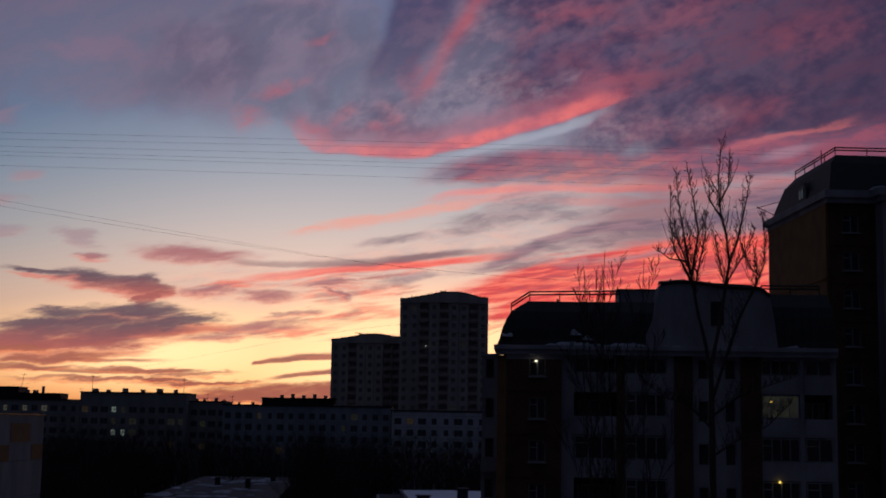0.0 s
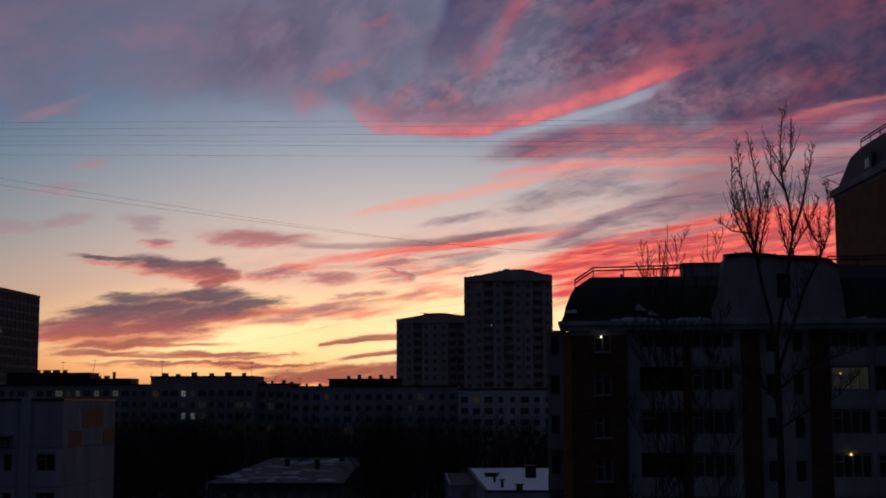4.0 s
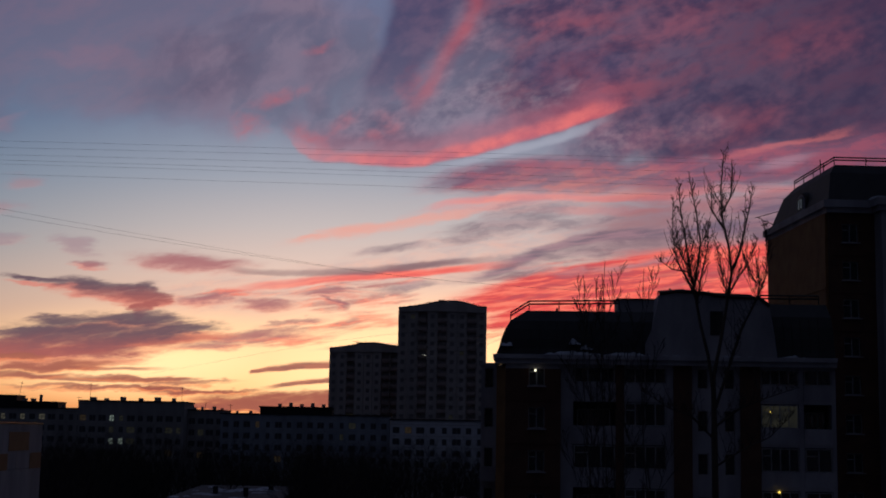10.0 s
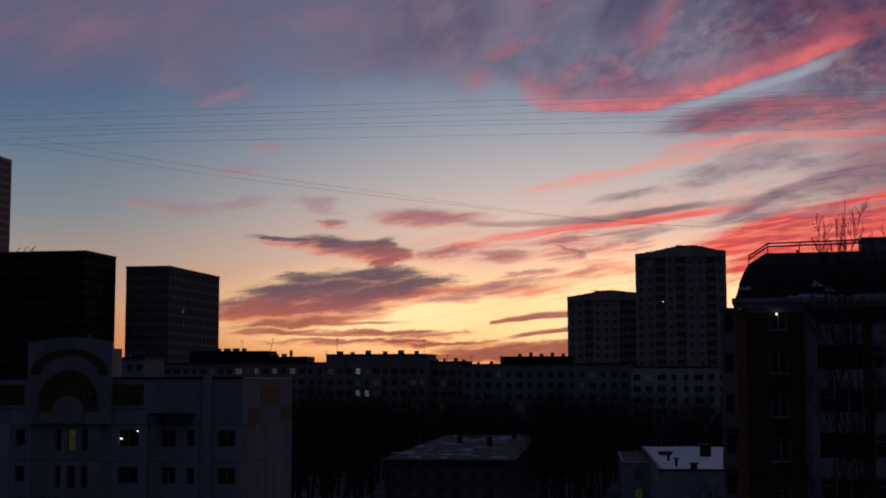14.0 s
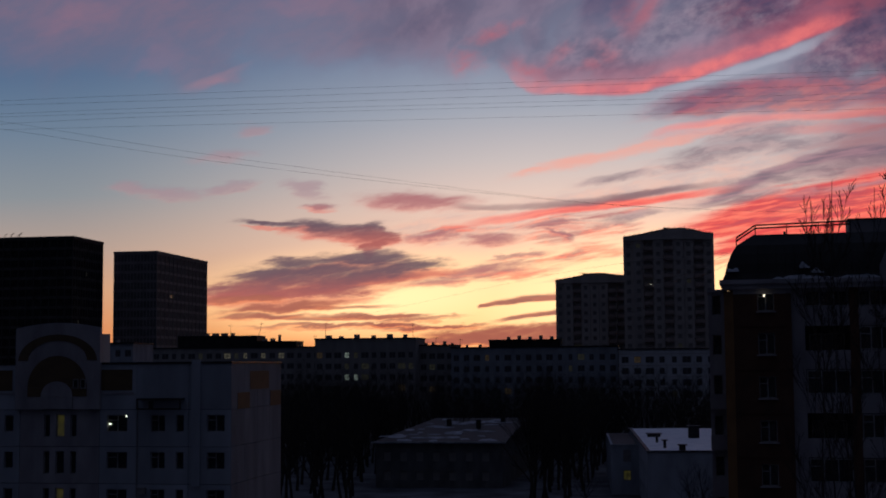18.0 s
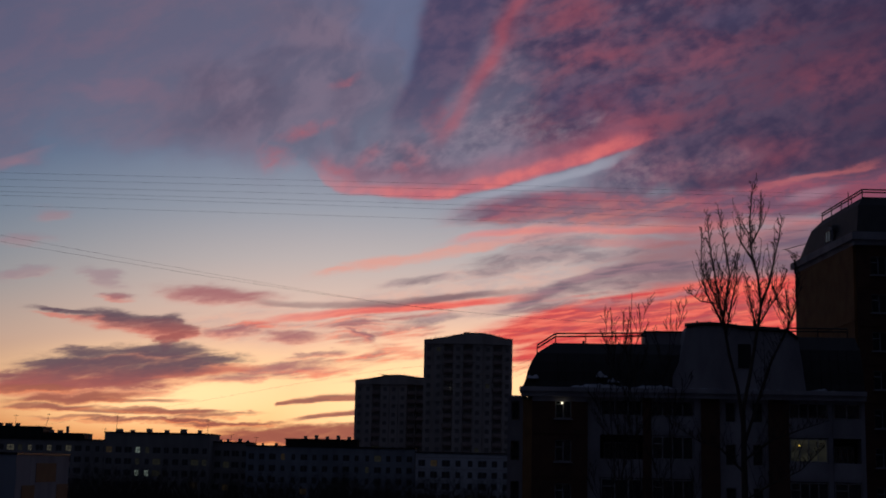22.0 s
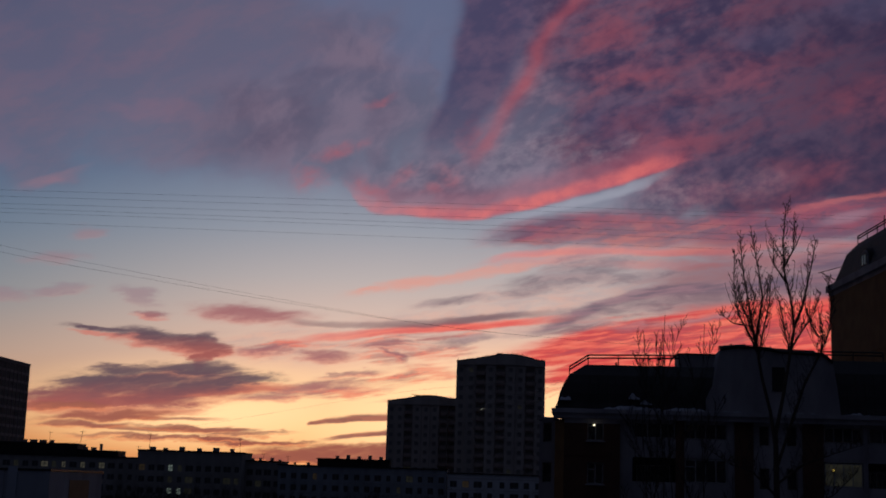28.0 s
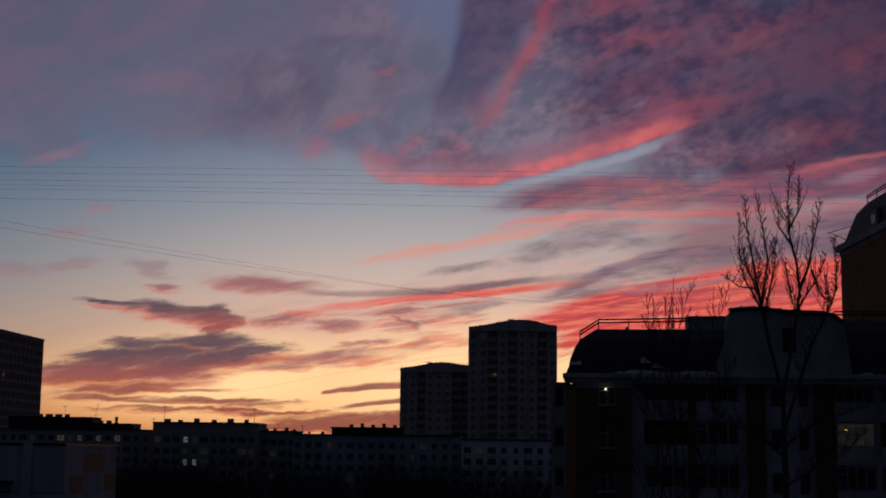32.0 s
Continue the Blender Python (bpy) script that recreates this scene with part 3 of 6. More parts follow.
    pair(HORIZON_BAND, (160, 90, 78), (226, 120, 82), 0.0015, 0.92, 0.3, 1.4)
    for row in (LENS_LINE, LENS_LOW):
        ribbon(flat_low, row, 0.0026, s.mix(s.smooth(fine, 0.36, 0.62), (146, 90, 84), (178, 106, 90)), 0.95, streaks, 0.25, -0.15, 0.7)

    # away from the afterglow the sky falls to plain blue dusk
    up = axes.outputs[2]
    dusk = s.ramp(s.math("MULTIPLY_ADD", up, 0.5, 0.5), [(0.0, (6, 6, 8)), (0.49, (8, 8, 11)), (0.52, (18, 21, 29)), (0.70, (30, 34, 45)), (1.0, (70, 78, 103))])
    view = s.over(s.smooth(axes.outputs[1], 0.62, 0.83), s.glowing(dusk), view)
    out = s.node("ShaderNodeOutputWorld")
    s.tree.links.new(view, out.inputs[0])


build_sky()

# ---- materials ----
def material(name, dark, light, rough=0.8, size=1.0, grain=0.06, metal=0.0, bump=0.15, streak=1.0, random_tone=0.0, spec=0.4):
    """Two-scale variation between two base colours, in metres, with fine relief."""
    m = bpy.data.materials.new(name)
    m.use_nodes = True
    t = m.node_tree
    b = t.nodes["Principled BSDF"]
    b.inputs["Roughness"].default_value = rough
    b.inputs["Metallic"].default_value = metal
    b.inputs["Specular IOR Level"].default_value = spec
    co = t.nodes.new("ShaderNodeTexCoord")
    mp = t.nodes.new("ShaderNodeMapping")
    mp.inputs["Scale"].default_value = (1.0, 1.0, 1.0 / streak)
    t.links.new(co.outputs["Object"], mp.inputs[0])
    n1 = t.nodes.new("ShaderNodeTexNoise")
    n1.inputs["Scale"].default_value = 1.0 / size
    n1.inputs["Detail"].default_value = 4.0
    n2 = t.nodes.new("ShaderNodeTexNoise")
    n2.inputs["Scale"].default_value = 1.0 / grain
    n2.inputs["Detail"].default_value = 3.0
    t.links.new(mp.outputs[0], n1.inputs["Vector"])
    t.links.new(co.outputs["Object"], n2.inputs["Vector"])
    mr = t.nodes.new("ShaderNodeMapRange")
    mr.inputs[1].default_value, mr.inputs[2].default_value = 0.3, 0.7
    t.links.new(n1.outputs[0], mr.inputs[0])
    add = t.nodes.new("ShaderNodeMath")
    add.operation = "MULTIPLY_ADD"
    t.links.new(n2.outputs[0], add.inputs[0])
    add.inputs[1].default_value = 0.5
    t.links.new(mr.outputs[0], add.inputs[2])
    sub = t.nodes.new("ShaderNodeMath")
    sub.operation = "SUBTRACT"
    sub.use_clamp = True
    t.links.new(add.outputs[0], sub.inputs[0])
    sub.inputs[1].default_value = 0.25
    mix = t.nodes.new("ShaderNodeMix")
    mix.data_type = "RGBA"
    t.links.new(sub.outputs[0], mix.inputs[0])
    mix.inputs[6].default_value, mix.inputs[7].default_value = (*dark, 1), (*light, 1)
    colour = mix.outputs[2]
    if random_tone:
        info = t.nodes.new("ShaderNodeObjectInfo")
        tone = t.nodes.new("ShaderNodeMapRange")
        tone.inputs[3].default_value, tone.inputs[4].default_value = 1 - random_tone, 1 + random_tone
        t.links.new(info.outputs["Random"], tone.inputs[0])
        hsv = t.nodes.new("ShaderNodeHueSaturation")
        t.links.new(tone.outputs[0], hsv.inputs["Value"])
        t.links.new(colour, hsv.inputs["Color"])
        colour = hsv.outputs[0]
    t.links.new(colour, b.inputs["Base Color"])
    if bump:
        bp = t.nodes.new("ShaderNodeBump")
        bp.inputs["Strength"].default_value = bump
        bp.inputs["Distance"].default_value = 0.02
        t.links.new(n2.outputs[0], bp.inputs["Height"])
        t.links.new(bp.outputs[0], b.inputs["Normal"])
    return m


def glass(name, tint, rough=0.06):
    m = bpy.data.materials.new(name)
    m.use_nodes = True
    b = m.node_tree.nodes["Principled BSDF"]
    b.inputs["Base Color"].default_value = (*tint, 1)
    b.inputs["Roughness"].default_value = rough
    b.inputs["Transmission Weight"].default_value = 0.6
    b.inputs["IOR"].default_value = 1.45
    return m


def lamp_light(name, colour, strength, uneven=0.0):
    """Light seen behind a pane or in a bulb."""
    m = bpy.data.materials.new(name)
    m.use_nodes = True
    t = m.node_tree
    b = t.nodes["Principled BSDF"]
    b.inputs["Base Color"].default_value = (0.3, 0.28, 0.2, 1)
    b.inputs["Emission Color"].default_value = (*colour, 1)
    b.inputs["Emission Strength"].default_value = strength
    if uneven:
        co = t.nodes.new("ShaderNodeTexCoord")
        n = t.nodes.new("ShaderNodeTexNoise")
        n.inputs["Scale"].default_value = 1.8
        t.links.new(co.outputs["Object"], n.inputs["Vector"])
        mr = t.nodes.new("ShaderNodeMapRange")
        mr.inputs[1].default_value, mr.inputs[2].default_value = 0.35, 0.65
        mr.inputs[3].default_value, mr.inputs[4].default_value = strength * (1 - uneven), strength * (1 + uneven)
        t.links.new(n.outputs[0], mr.inputs[0])
        t.links.new(mr.outputs[0], b.inputs["Emission Strength"])
    return m


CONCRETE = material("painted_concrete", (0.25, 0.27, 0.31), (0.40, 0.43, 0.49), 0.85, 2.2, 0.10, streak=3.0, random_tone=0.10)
PLASTER = material("white_plaster", (0.215, 0.20, 0.22), (0.38, 0.36, 0.385), 0.85, 1.6, 0.10, streak=3.0, random_tone=0.06)
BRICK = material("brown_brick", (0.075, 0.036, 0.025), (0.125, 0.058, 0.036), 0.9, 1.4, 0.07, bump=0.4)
# brown brick again, lighter and warmer for the horizon glow on side faces
BRICK_LIT = material("glow_lit_brick", (0.20, 0.095, 0.036), (0.29, 0.145, 0.055), 0.9, 1.4, 0.07, bump=0.4)
TILE = material("ochre_panel", (0.10, 0.065, 0.036), (0.145, 0.092, 0.05), 0.8, 0.9, 0.06, random_tone=0.1)
ROOF = material("dark_roof_sheet", (0.012, 0.011, 0.012), (0.030, 0.027, 0.028), 0.7, 1.5, 0.12, metal=0.0, streak=2.0)
OLD_SNOW = material("old_grey_snow", (0.16, 0.17, 0.19), (0.46, 0.48, 0.54), 0.85, 1.4, 0.2, bump=0.5)
SNOW = material("snow", (0.62, 0.66, 0.74), (0.86, 0.88, 0.92), 0.75, 1.2, 0.12, bump=0.5)
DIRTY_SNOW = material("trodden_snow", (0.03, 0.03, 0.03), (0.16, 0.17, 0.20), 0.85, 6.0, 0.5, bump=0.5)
DARK_METAL = material("dark_metal", (0.02, 0.02, 0.022), (0.05, 0.048, 0.05), 0.55, 0.6, 0.05, metal=0.6)
FRAME = material("white_window_frame", (0.22, 0.22, 0.23), (0.36, 0.36, 0.37), 0.5, 0.5, 0.04, bump=0.05)
OLD_RENDER = material("grimy_house_render", (0.08, 0.08, 0.085), (0.17, 0.165, 0.17), 0.9, 1.8, 0.15, streak=2.0)
FRAME_OLD = material("weathered_window_frame", (0.16, 0.15, 0.15), (0.32, 0.30, 0.29), 0.7, 0.5, 0.04, bump=0.1)
PANEL_GREY = material("grey_tower_panel", (0.40, 0.35, 0.33), (0.52, 0.46, 0.43), 0.85, 3.0, 0.2, streak=3.0, random_tone=0.08)
PANEL_RUST = material("rust_red_panel", (0.32, 0.25, 0.22), (0.44, 0.34, 0.31), 0.85, 2.0, 0.2, streak=2.0)
PANEL_DARK = material("dull_grey_panel", (0.26, 0.24, 0.235), (0.38, 0.355, 0.35), 0.9, 3.0, 0.2, streak=3.0, random_tone=0.1)
OFFICE = material("dark_office_cladding", (0.055, 0.05, 0.053), (0.105, 0.095, 0.10), 0.85, 3.0, 0.3, spec=0.1)
OFFICE_LIGHT = material("grey_office_cladding", (0.24, 0.22, 0.22), (0.34, 0.31, 0.31), 0.85, 3.0, 0.3, spec=0.0)
BARK = material("grey_brown_bark", (0.022, 0.018, 0.015), (0.07, 0.058, 0.048), 0.95, 0.25, 0.03, bump=0.6, streak=4.0)
TWIG = material("dark_twig", (0.018, 0.014, 0.013), (0.045, 0.034, 0.03), 0.95, 0.3, 0.04, bump=0.0)
CABLE = material("black_cable", (0.012, 0.012, 0.012), (0.03, 0.03, 0.03), 0.6, 0.3, 0.05, bump=0.0)
# near-black base colour paints the darkness of unlit rooms behind the windows
INSIDE = material("unlit_room_gloom", (0.02, 0.02, 0.02), (0.04, 0.04, 0.04), 0.95, 1.0, 0.2, bump=0.0)
# pale base colour stands in for the haze before the far towers
TOWER_PANE = material("hazy_tower_pane", (0.24, 0.22, 0.21), (0.36, 0.33, 0.31), 0.3, 4.0, 0.5, bump=0.0, spec=0.2)
SLAB_PANE = material("dark_slab_pane", (0.06, 0.06, 0.065), (0.13, 0.13, 0.14), 0.3, 4.0, 0.5, bump=0.0, spec=0.2)
WHITE_PANEL = material("whitewashed_panel", (0.48, 0.49, 0.53), (0.66, 0.67, 0.72), 0.85, 3.0, 0.2, streak=3.0, random_tone=0.05)
# concrete darkened and cooled: the end wall's shade lies in the colour
SHADED_END_PANEL = material("shaded_end_panel", (0.105, 0.15, 0.21), (0.195, 0.26, 0.35), 0.85, 2.2, 0.10, streak=3.0, random_tone=0.10)
PANE = glass("dark_pane", (0.05, 0.06, 0.07))
OFFICE_PANE = material("bronze_pane", (0.02, 0.018, 0.018), (0.05, 0.046, 0.045), 0.5, 3.0, 0.4, bump=0.0, spec=0.0)
GREY_PANE = material("grey_office_pane", (0.13, 0.12, 0.12), (0.20, 0.185, 0.185), 0.5, 3.0, 0.4, bump=0.0, spec=0.0)
# blue of the reflected sky is put into the base colour
SKY_TINTED_PANE = material("sky_tinted_pane", (0.04, 0.045, 0.15), (0.07, 0.08, 0.26), 0.3, 3.0, 0.4, bump=0.0, spec=0.2)
WARM = lamp_light("warm_lit_room", (1.0, 0.62, 0.22), 0.014, 0.7)
COOL = lamp_light("greenish_lit_room", (0.80, 1.0, 0.88), 0.10, 0.6)
PALE = lamp_light("pale_lit_room", (1.0, 0.92, 0.66), 0.035, 0.7)
DIM = lamp_light("dimly_lit_room", (0.85, 0.8, 0.45), 0.008, 0.8)
YELLOW = lamp_light("yellow_lit_room", (0.95, 0.82, 0.12), 0.014, 0.6)
BULB = lamp_light("lit_bulb", (1.0, 0.88, 0.62), 2.2)
BULB_GREEN = lamp_light("lit_tube", (0.9, 1.0, 0.8), 2.2)
BULB_YELLOW = lamp_light("lit_sodium_bulb", (1.0, 0.7, 0.12), 1.4)


# ---- mesh helpers ----
def box(bm, x0, x1, y0, y1, z0, z1):
    v = [bm.verts.new((x, y, z)) for z in (z0, z1) for y in (y0, y1) for x in (x0, x1)]
    for f in ((0, 2, 3, 1), (4, 5, 7, 6), (0, 1, 5, 4), (2, 6, 7, 3), (0, 4, 6, 2), (1, 3, 7, 5)):
        bm.faces.new([v[i] for i in f])
    return bm


def boxes(*rows):
    bm = bmesh.new()
    for r in rows:
        box(bm, *r)
    return bm


def hull(bm, low, high):
    """A closed solid between two rings of the same number of corners."""
    a, b = [bm.verts.new(p) for p in low], [bm.verts.new(p) for p in high]
    n = len(a)
    bm.faces.new(a[::-1])
    bm.faces.new(b)
    for i in range(n):
        bm.faces.new((a[i], a[(i + 1) % n], b[(i + 1) % n], b[i]))
    return bm


def loft(rings):
    """One closed skin through rings of the same number of corners."""
    bm = bmesh.new()
    made = [[bm.verts.new(p) for p in ring] for ring in rings]
    n = len(made[0])
    for a, b in zip(made, made[1:]):
        for i in range(n):
            bm.faces.new((a[i], a[(i + 1) % n], b[(i + 1) % n], b[i]))
    bm.faces.new(made[0][::-1])
    bm.faces.new(made[-1])
    return bm


def tube(bm, points, radii, sides=5):
    rings = []
    for i, p in enumerate(points):
        p = Vector(p)
        way = (Vector(points[min(i + 1, len(points) - 1)]) - Vector(points[max(i - 1, 0)])).normalized()
        side = way.cross(Vector((0.31, 0.95, 0.05))).normalized()
        other = way.cross(side)
        rings.append([bm.verts.new(p + radii[i] * (math.cos(a) * side + math.sin(a) * other)) for a in (2 * math.pi * k / sides for k in range(sides))])
    for a, b in zip(rings, rings[1:]):
        for k in range(sides):
            bm.faces.new((a[k], a[(k + 1) % sides], b[(k + 1) % sides], b[k]))
    bm.faces.new(rings[0][::-1])
    bm.faces.new(rings[-1])
    return bm


def mesh_of(name, bm, mat):
    bmesh.ops.recalc_face_normals(bm, faces=bm.faces)
    me = bpy.data.meshes.new(name)
    bm.to_mesh(me)
    bm.free()
    me.materials.append(mat)
    return me


def part(name, bm, mat, parent=None, label="", at=None, turn=0.0):
    """One mesh object; bm may be a bmesh or ready mesh data."""
    me = bm if isinstance(bm, bpy.types.Mesh) else mesh_of(name, bm, mat)
    ob = new(name, me)
    ob.parent = parent
    if at is not None:
        ob.matrix_basis = pose(*at, 0, 0, turn)
    if label:
        tagged(ob, label)
    return ob


def thing(name, x, y, z, turn, label, category, group=""):
    e = new(name)
    e.empty_display_size = 0.5
    e.matrix_basis = pose(x, y, z, 0, 0, turn)
    return tagged(e, label, category, group)


def away(u, v, d):
    """The place at depth d in the direction (u, v) from the eye."""
    return Vector((u * d, d, EYE + v * d))


MADE = {}


def holes_wall(x0, x1, z0, z1, holes, y=0.0, depth=0.3):
    """A wall facing -y with openings through it and their reveals."""
    bm = bmesh.new()
    xs = sorted({x0, x1, *(min(max(a, x0), x1) for h in holes for a in h[:2])})
    zs = sorted({z0, z1, *(min(max(a, z0), z1) for h in holes for a in h[2:])})
    verts = {}

    def at(x, yy, z):
        key = (round(x, 4), yy, round(z, 4))
        if key not in verts:
            verts[key] = bm.verts.new((x, yy, z))
        return verts[key]

    def open_at(i, j):
        if i < 0 or j < 0 or i >= len(xs) - 1 or j >= len(zs) - 1:
            return True
        cx, cz = (xs[i] + xs[i + 1]) / 2, (zs[j] + zs[j + 1]) / 2
        return any(h[0] < cx < h[1] and h[2] < cz < h[3] for h in holes)

    back = y + depth
    for i in range(len(xs) - 1):
        for j in range(len(zs) - 1):
            if open_at(i, j):
                continue
            a, b, c, d = xs[i], xs[i + 1], zs[j], zs[j + 1]
            bm.faces.new((at(a, y, c), at(b, y, c), at(b, y, d), at(a, y, d)))
            bm.faces.new((at(a, back, c), at(a, back, d), at(b, back, d), at(b, back, c)))
            if open_at(i - 1, j):
                bm.faces.new((at(a, y, c), at(a, y, d), at(a, back, d), at(a, back, c)))
            if open_at(i + 1, j):
                bm.faces.new((at(b, y, c), at(b, back, c), at(b, back, d), at(b, y, d)))
            if open_at(i, j - 1):
                bm.faces.new((at(a, y, c), at(a, back, c), at(b, back, c), at(b, y, c)))
            if open_at(i, j + 1):
                bm.faces.new((at(a, y, d), at(b, y, d), at(b, back, d), at(a, back, d)))
    return bm


def window(parent, x, y, z, w, h, turn=0.0, lights=2, vent=False, frame=None, lit=None, sill=False, pane=None, bar=0.07):
    """A framed window whose lower left corner is at (x, y, z): frame > pane, sill."""
    frame, key = frame or FRAME, ("w", round(w, 2), round(h, 2), lights, vent, (frame or FRAME).name, bar)
    if key not in MADE:
        gaps = []
        for k in range(lights):
            a, c = bar * 0.5 + (w - bar) * k / lights, bar * 0.5 + (w - bar) * (k + 1) / lights
            a, c = a + bar * 0.5, c - bar * 0.5
            if vent and k == 0:
                gaps += [(a, c, bar, h * 0.66), (a, c, h * 0.66 + bar * 0.8, h - bar)]
            else:
                gaps.append((a, c, bar, h - bar))
        MADE[key] = mesh_of("window", holes_wall(0, w, 0, h, gaps, 0, 0.08), frame)
    ob = part("window", MADE[key], None, parent, "", (x, y, z), turn)
    mat = lit or pane or PANE
    key = ("p", round(w, 2), round(h, 2), mat.name, bar)
    if key not in MADE:
        MADE[key] = mesh_of("pane", boxes((bar * 0.6, w - bar * 0.6, 0.035, 0.045, bar * 0.6, h - bar * 0.6)), mat)
    part("pane", MADE[key], None, ob, "lit from inside" if lit else "")
    if sill:
        key = ("s", round(w, 2))
        if key not in MADE:
            MADE[key] = mesh_of("sill", boxes((-0.12, w + 0.12, -0.38, 0.0, -0.09, -0.01)), PLASTER)
        part("sill", MADE[key], None, ob)
    return ob


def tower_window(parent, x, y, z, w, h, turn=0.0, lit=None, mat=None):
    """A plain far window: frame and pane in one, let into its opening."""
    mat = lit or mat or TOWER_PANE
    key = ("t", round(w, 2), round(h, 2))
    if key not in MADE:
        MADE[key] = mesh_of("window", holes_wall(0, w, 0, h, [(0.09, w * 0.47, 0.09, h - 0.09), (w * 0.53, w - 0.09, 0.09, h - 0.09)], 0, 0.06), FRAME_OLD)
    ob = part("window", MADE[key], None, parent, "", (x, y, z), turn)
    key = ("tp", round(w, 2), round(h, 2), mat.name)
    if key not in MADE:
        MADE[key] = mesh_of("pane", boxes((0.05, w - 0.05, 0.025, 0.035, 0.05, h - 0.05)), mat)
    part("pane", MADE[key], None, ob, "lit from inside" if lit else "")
    return ob


def bulb(parent, x, y, z, r, mat):
    bm = bmesh.new()
    bmesh.ops.create_icosphere(bm, subdivisions=1, radius=r)
    return part("lamp", bm, mat, parent, "small lit lamp", (x, y, z))

# ---- ground ----
def build_ground():
    bm = bmesh.new()
    xs = [-3000, -900, -400, -200, -140, *range(-120, 121, 12), 140, 200, 400, 900, 3000]
    ys = [-900, -200, -60, -20, *range(0, 420, 12), 460, 560, 800, 1600, 4200]
    grid = []
    for y in ys:
        row = []
        for x in xs:
            near = abs(x) < 130 and 5 < y < 420
            z = 0.35 * noise.noise((x * 0.05, y * 0.05, 3.0)) - 0.1 if near else -0.1
            row.append(bm.verts.new((x, y, z)))
        grid.append(row)
    for r0, r1 in zip(grid, grid[1:]):
        for i in range(len(xs) - 1):
            bm.faces.new((r0[i], r0[i + 1], r1[i + 1], r1[i]))
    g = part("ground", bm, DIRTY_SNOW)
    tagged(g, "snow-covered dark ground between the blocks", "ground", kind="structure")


build_ground()


# the house from which the view is taken, behind the eye: unseen, added to block back-sky light
own = part("wall_south", holes_wall(-45.0, 45.0, -0.3, 34.0, [(-1.4 + 6.0 * c, 1.4 + 6.0 * c, 1.2 + 2.9 * k, 2.9 + 2.9 * k) for c in range(-6, 7) for k in range(11)], 0.0, 0.4), CONCRETE, None, "", (0.0, -1.0, 0.0), 180)
tagged(own, "plain unseen wall behind the viewer, added to block the back sky", "wall", kind="structure")
own_core = part("wall_core_blocker", boxes((-45.0, 45.0, -13.0, -1.9, -0.3, 34.0)), INSIDE)
tagged(own_core, "dark unseen block behind that wall, added to block the back sky", "wall", kind="structure")

# ---- the panel block with the arched gable ----
def build_panel_block():
    b = thing("apartment_block", -33.65, 100.0, 0, 0, "white panel apartment block with ochre panels and an arched gable", "building")
    storey, top = 2.83, 18.72
    wide = [(-27.0, -23.0), (-23.0, -19.0), (-19.0, -17.2), (-17.2, -10.6), (-10.6, -7.6), (-7.6, -3.4), (-3.4, 0.0)]
    opens = {0: [(-25.6, -24.1)], 1: [(-21.4, -19.9), ], 2: [(-18.5, -17.75)], 3: [(-15.2, -14.7), (-14.2, -13.5), (-13.0, -12.5)], 4: [(-9.99, -8.33)],
             5: [(-6.44, -5.28), (-4.40, -3.77)], 6: [(-1.93, -0.50)]}
    lit = {(3, 0): YELLOW, (3, 2): YELLOW}
    for col, (x0, x1) in enumerate(wide):
        for k in range(7):
            z1 = top - storey * k
            z0 = max(z1 - storey, -0.3)
            tall = 1.75 if col == 3 else 1.30
            z_low = z1 - 1.70 if col != 3 else z1 - 2.1
            holes = [(a - x0, c - x0, z_low - z0, z_low - z0 + tall) for a, c in opens[col]]
            part("wall_panel", holes_wall(0.015, x1 - x0 - 0.015, 0.02, z1 - z0 - 0.02, holes, 0, 0.28), CONCRETE if col != 3 else PLASTER, b, "", (x0, 0, z0))
            for n, (a, c) in enumerate(opens[col]):
                wl = lit.get((col, k)) if (n == 1 or col == 4) else None
                window(b, a, 0.14, z_low, c - a, tall, lights=1 if c - a < 0.9 else 2, vent=c - a > 1, frame=FRAME_OLD if (col + k) % 3 else FRAME, lit=wl)
        # attic panel above the top storey
        part("wall_panel", boxes((x0 + 0.015, x1 - 0.015, 0, 0.28, top + 0.02, 22.2)), CONCRETE, b)
    # the end wall towards the yard, its shade put into a darker bluer colour
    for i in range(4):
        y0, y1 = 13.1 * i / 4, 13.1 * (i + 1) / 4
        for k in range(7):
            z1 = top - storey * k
            part("wall_panel", boxes((-0.28, 0.0, y0 + 0.015, y1 - 0.015, max(z1 - storey, -0.3) + 0.02, z1 - 0.02)), SHADED_END_PANEL, b)
        part("wall_panel", boxes((-0.28, 0.0, y0 + 0.015, y1 - 0.015, top + 0.02, 22.2)), SHADED_END_PANEL, b)
    for y0, y1, z0, z1 in ((4.6, 9.6, 20.15, 21.6), (1.5, 4.5, 18.7, 19.95), (10.0, 13.0, 18.7, 19.95)):
        part("ochre_panel", boxes((0.0, 0.03, y0, y1, z0, z1)), TILE, b, "ochre facing panel on the end wall")
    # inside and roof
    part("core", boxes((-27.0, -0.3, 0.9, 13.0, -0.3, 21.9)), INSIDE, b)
    part("back_wall", boxes((-27.0, -0.3, 13.0, 13.1, -0.3, 22.2)), CONCRETE, b)
    part("roof", boxes((-27.0, -0.3, 0.3, 13.0, 21.9, 22.05)), ROOF, b)
    part("roof_snow", boxes((-26.6, -0.7, 0.7, 12.7, 22.05, 22.15)), SNOW, b)
    part("coping", boxes((-27.1, 0.06, -0.06, 0.34, 22.2, 22.36), (-0.34, 0.06, 0.34, 13.2, 22.2, 22.36)), DARK_METAL, b)
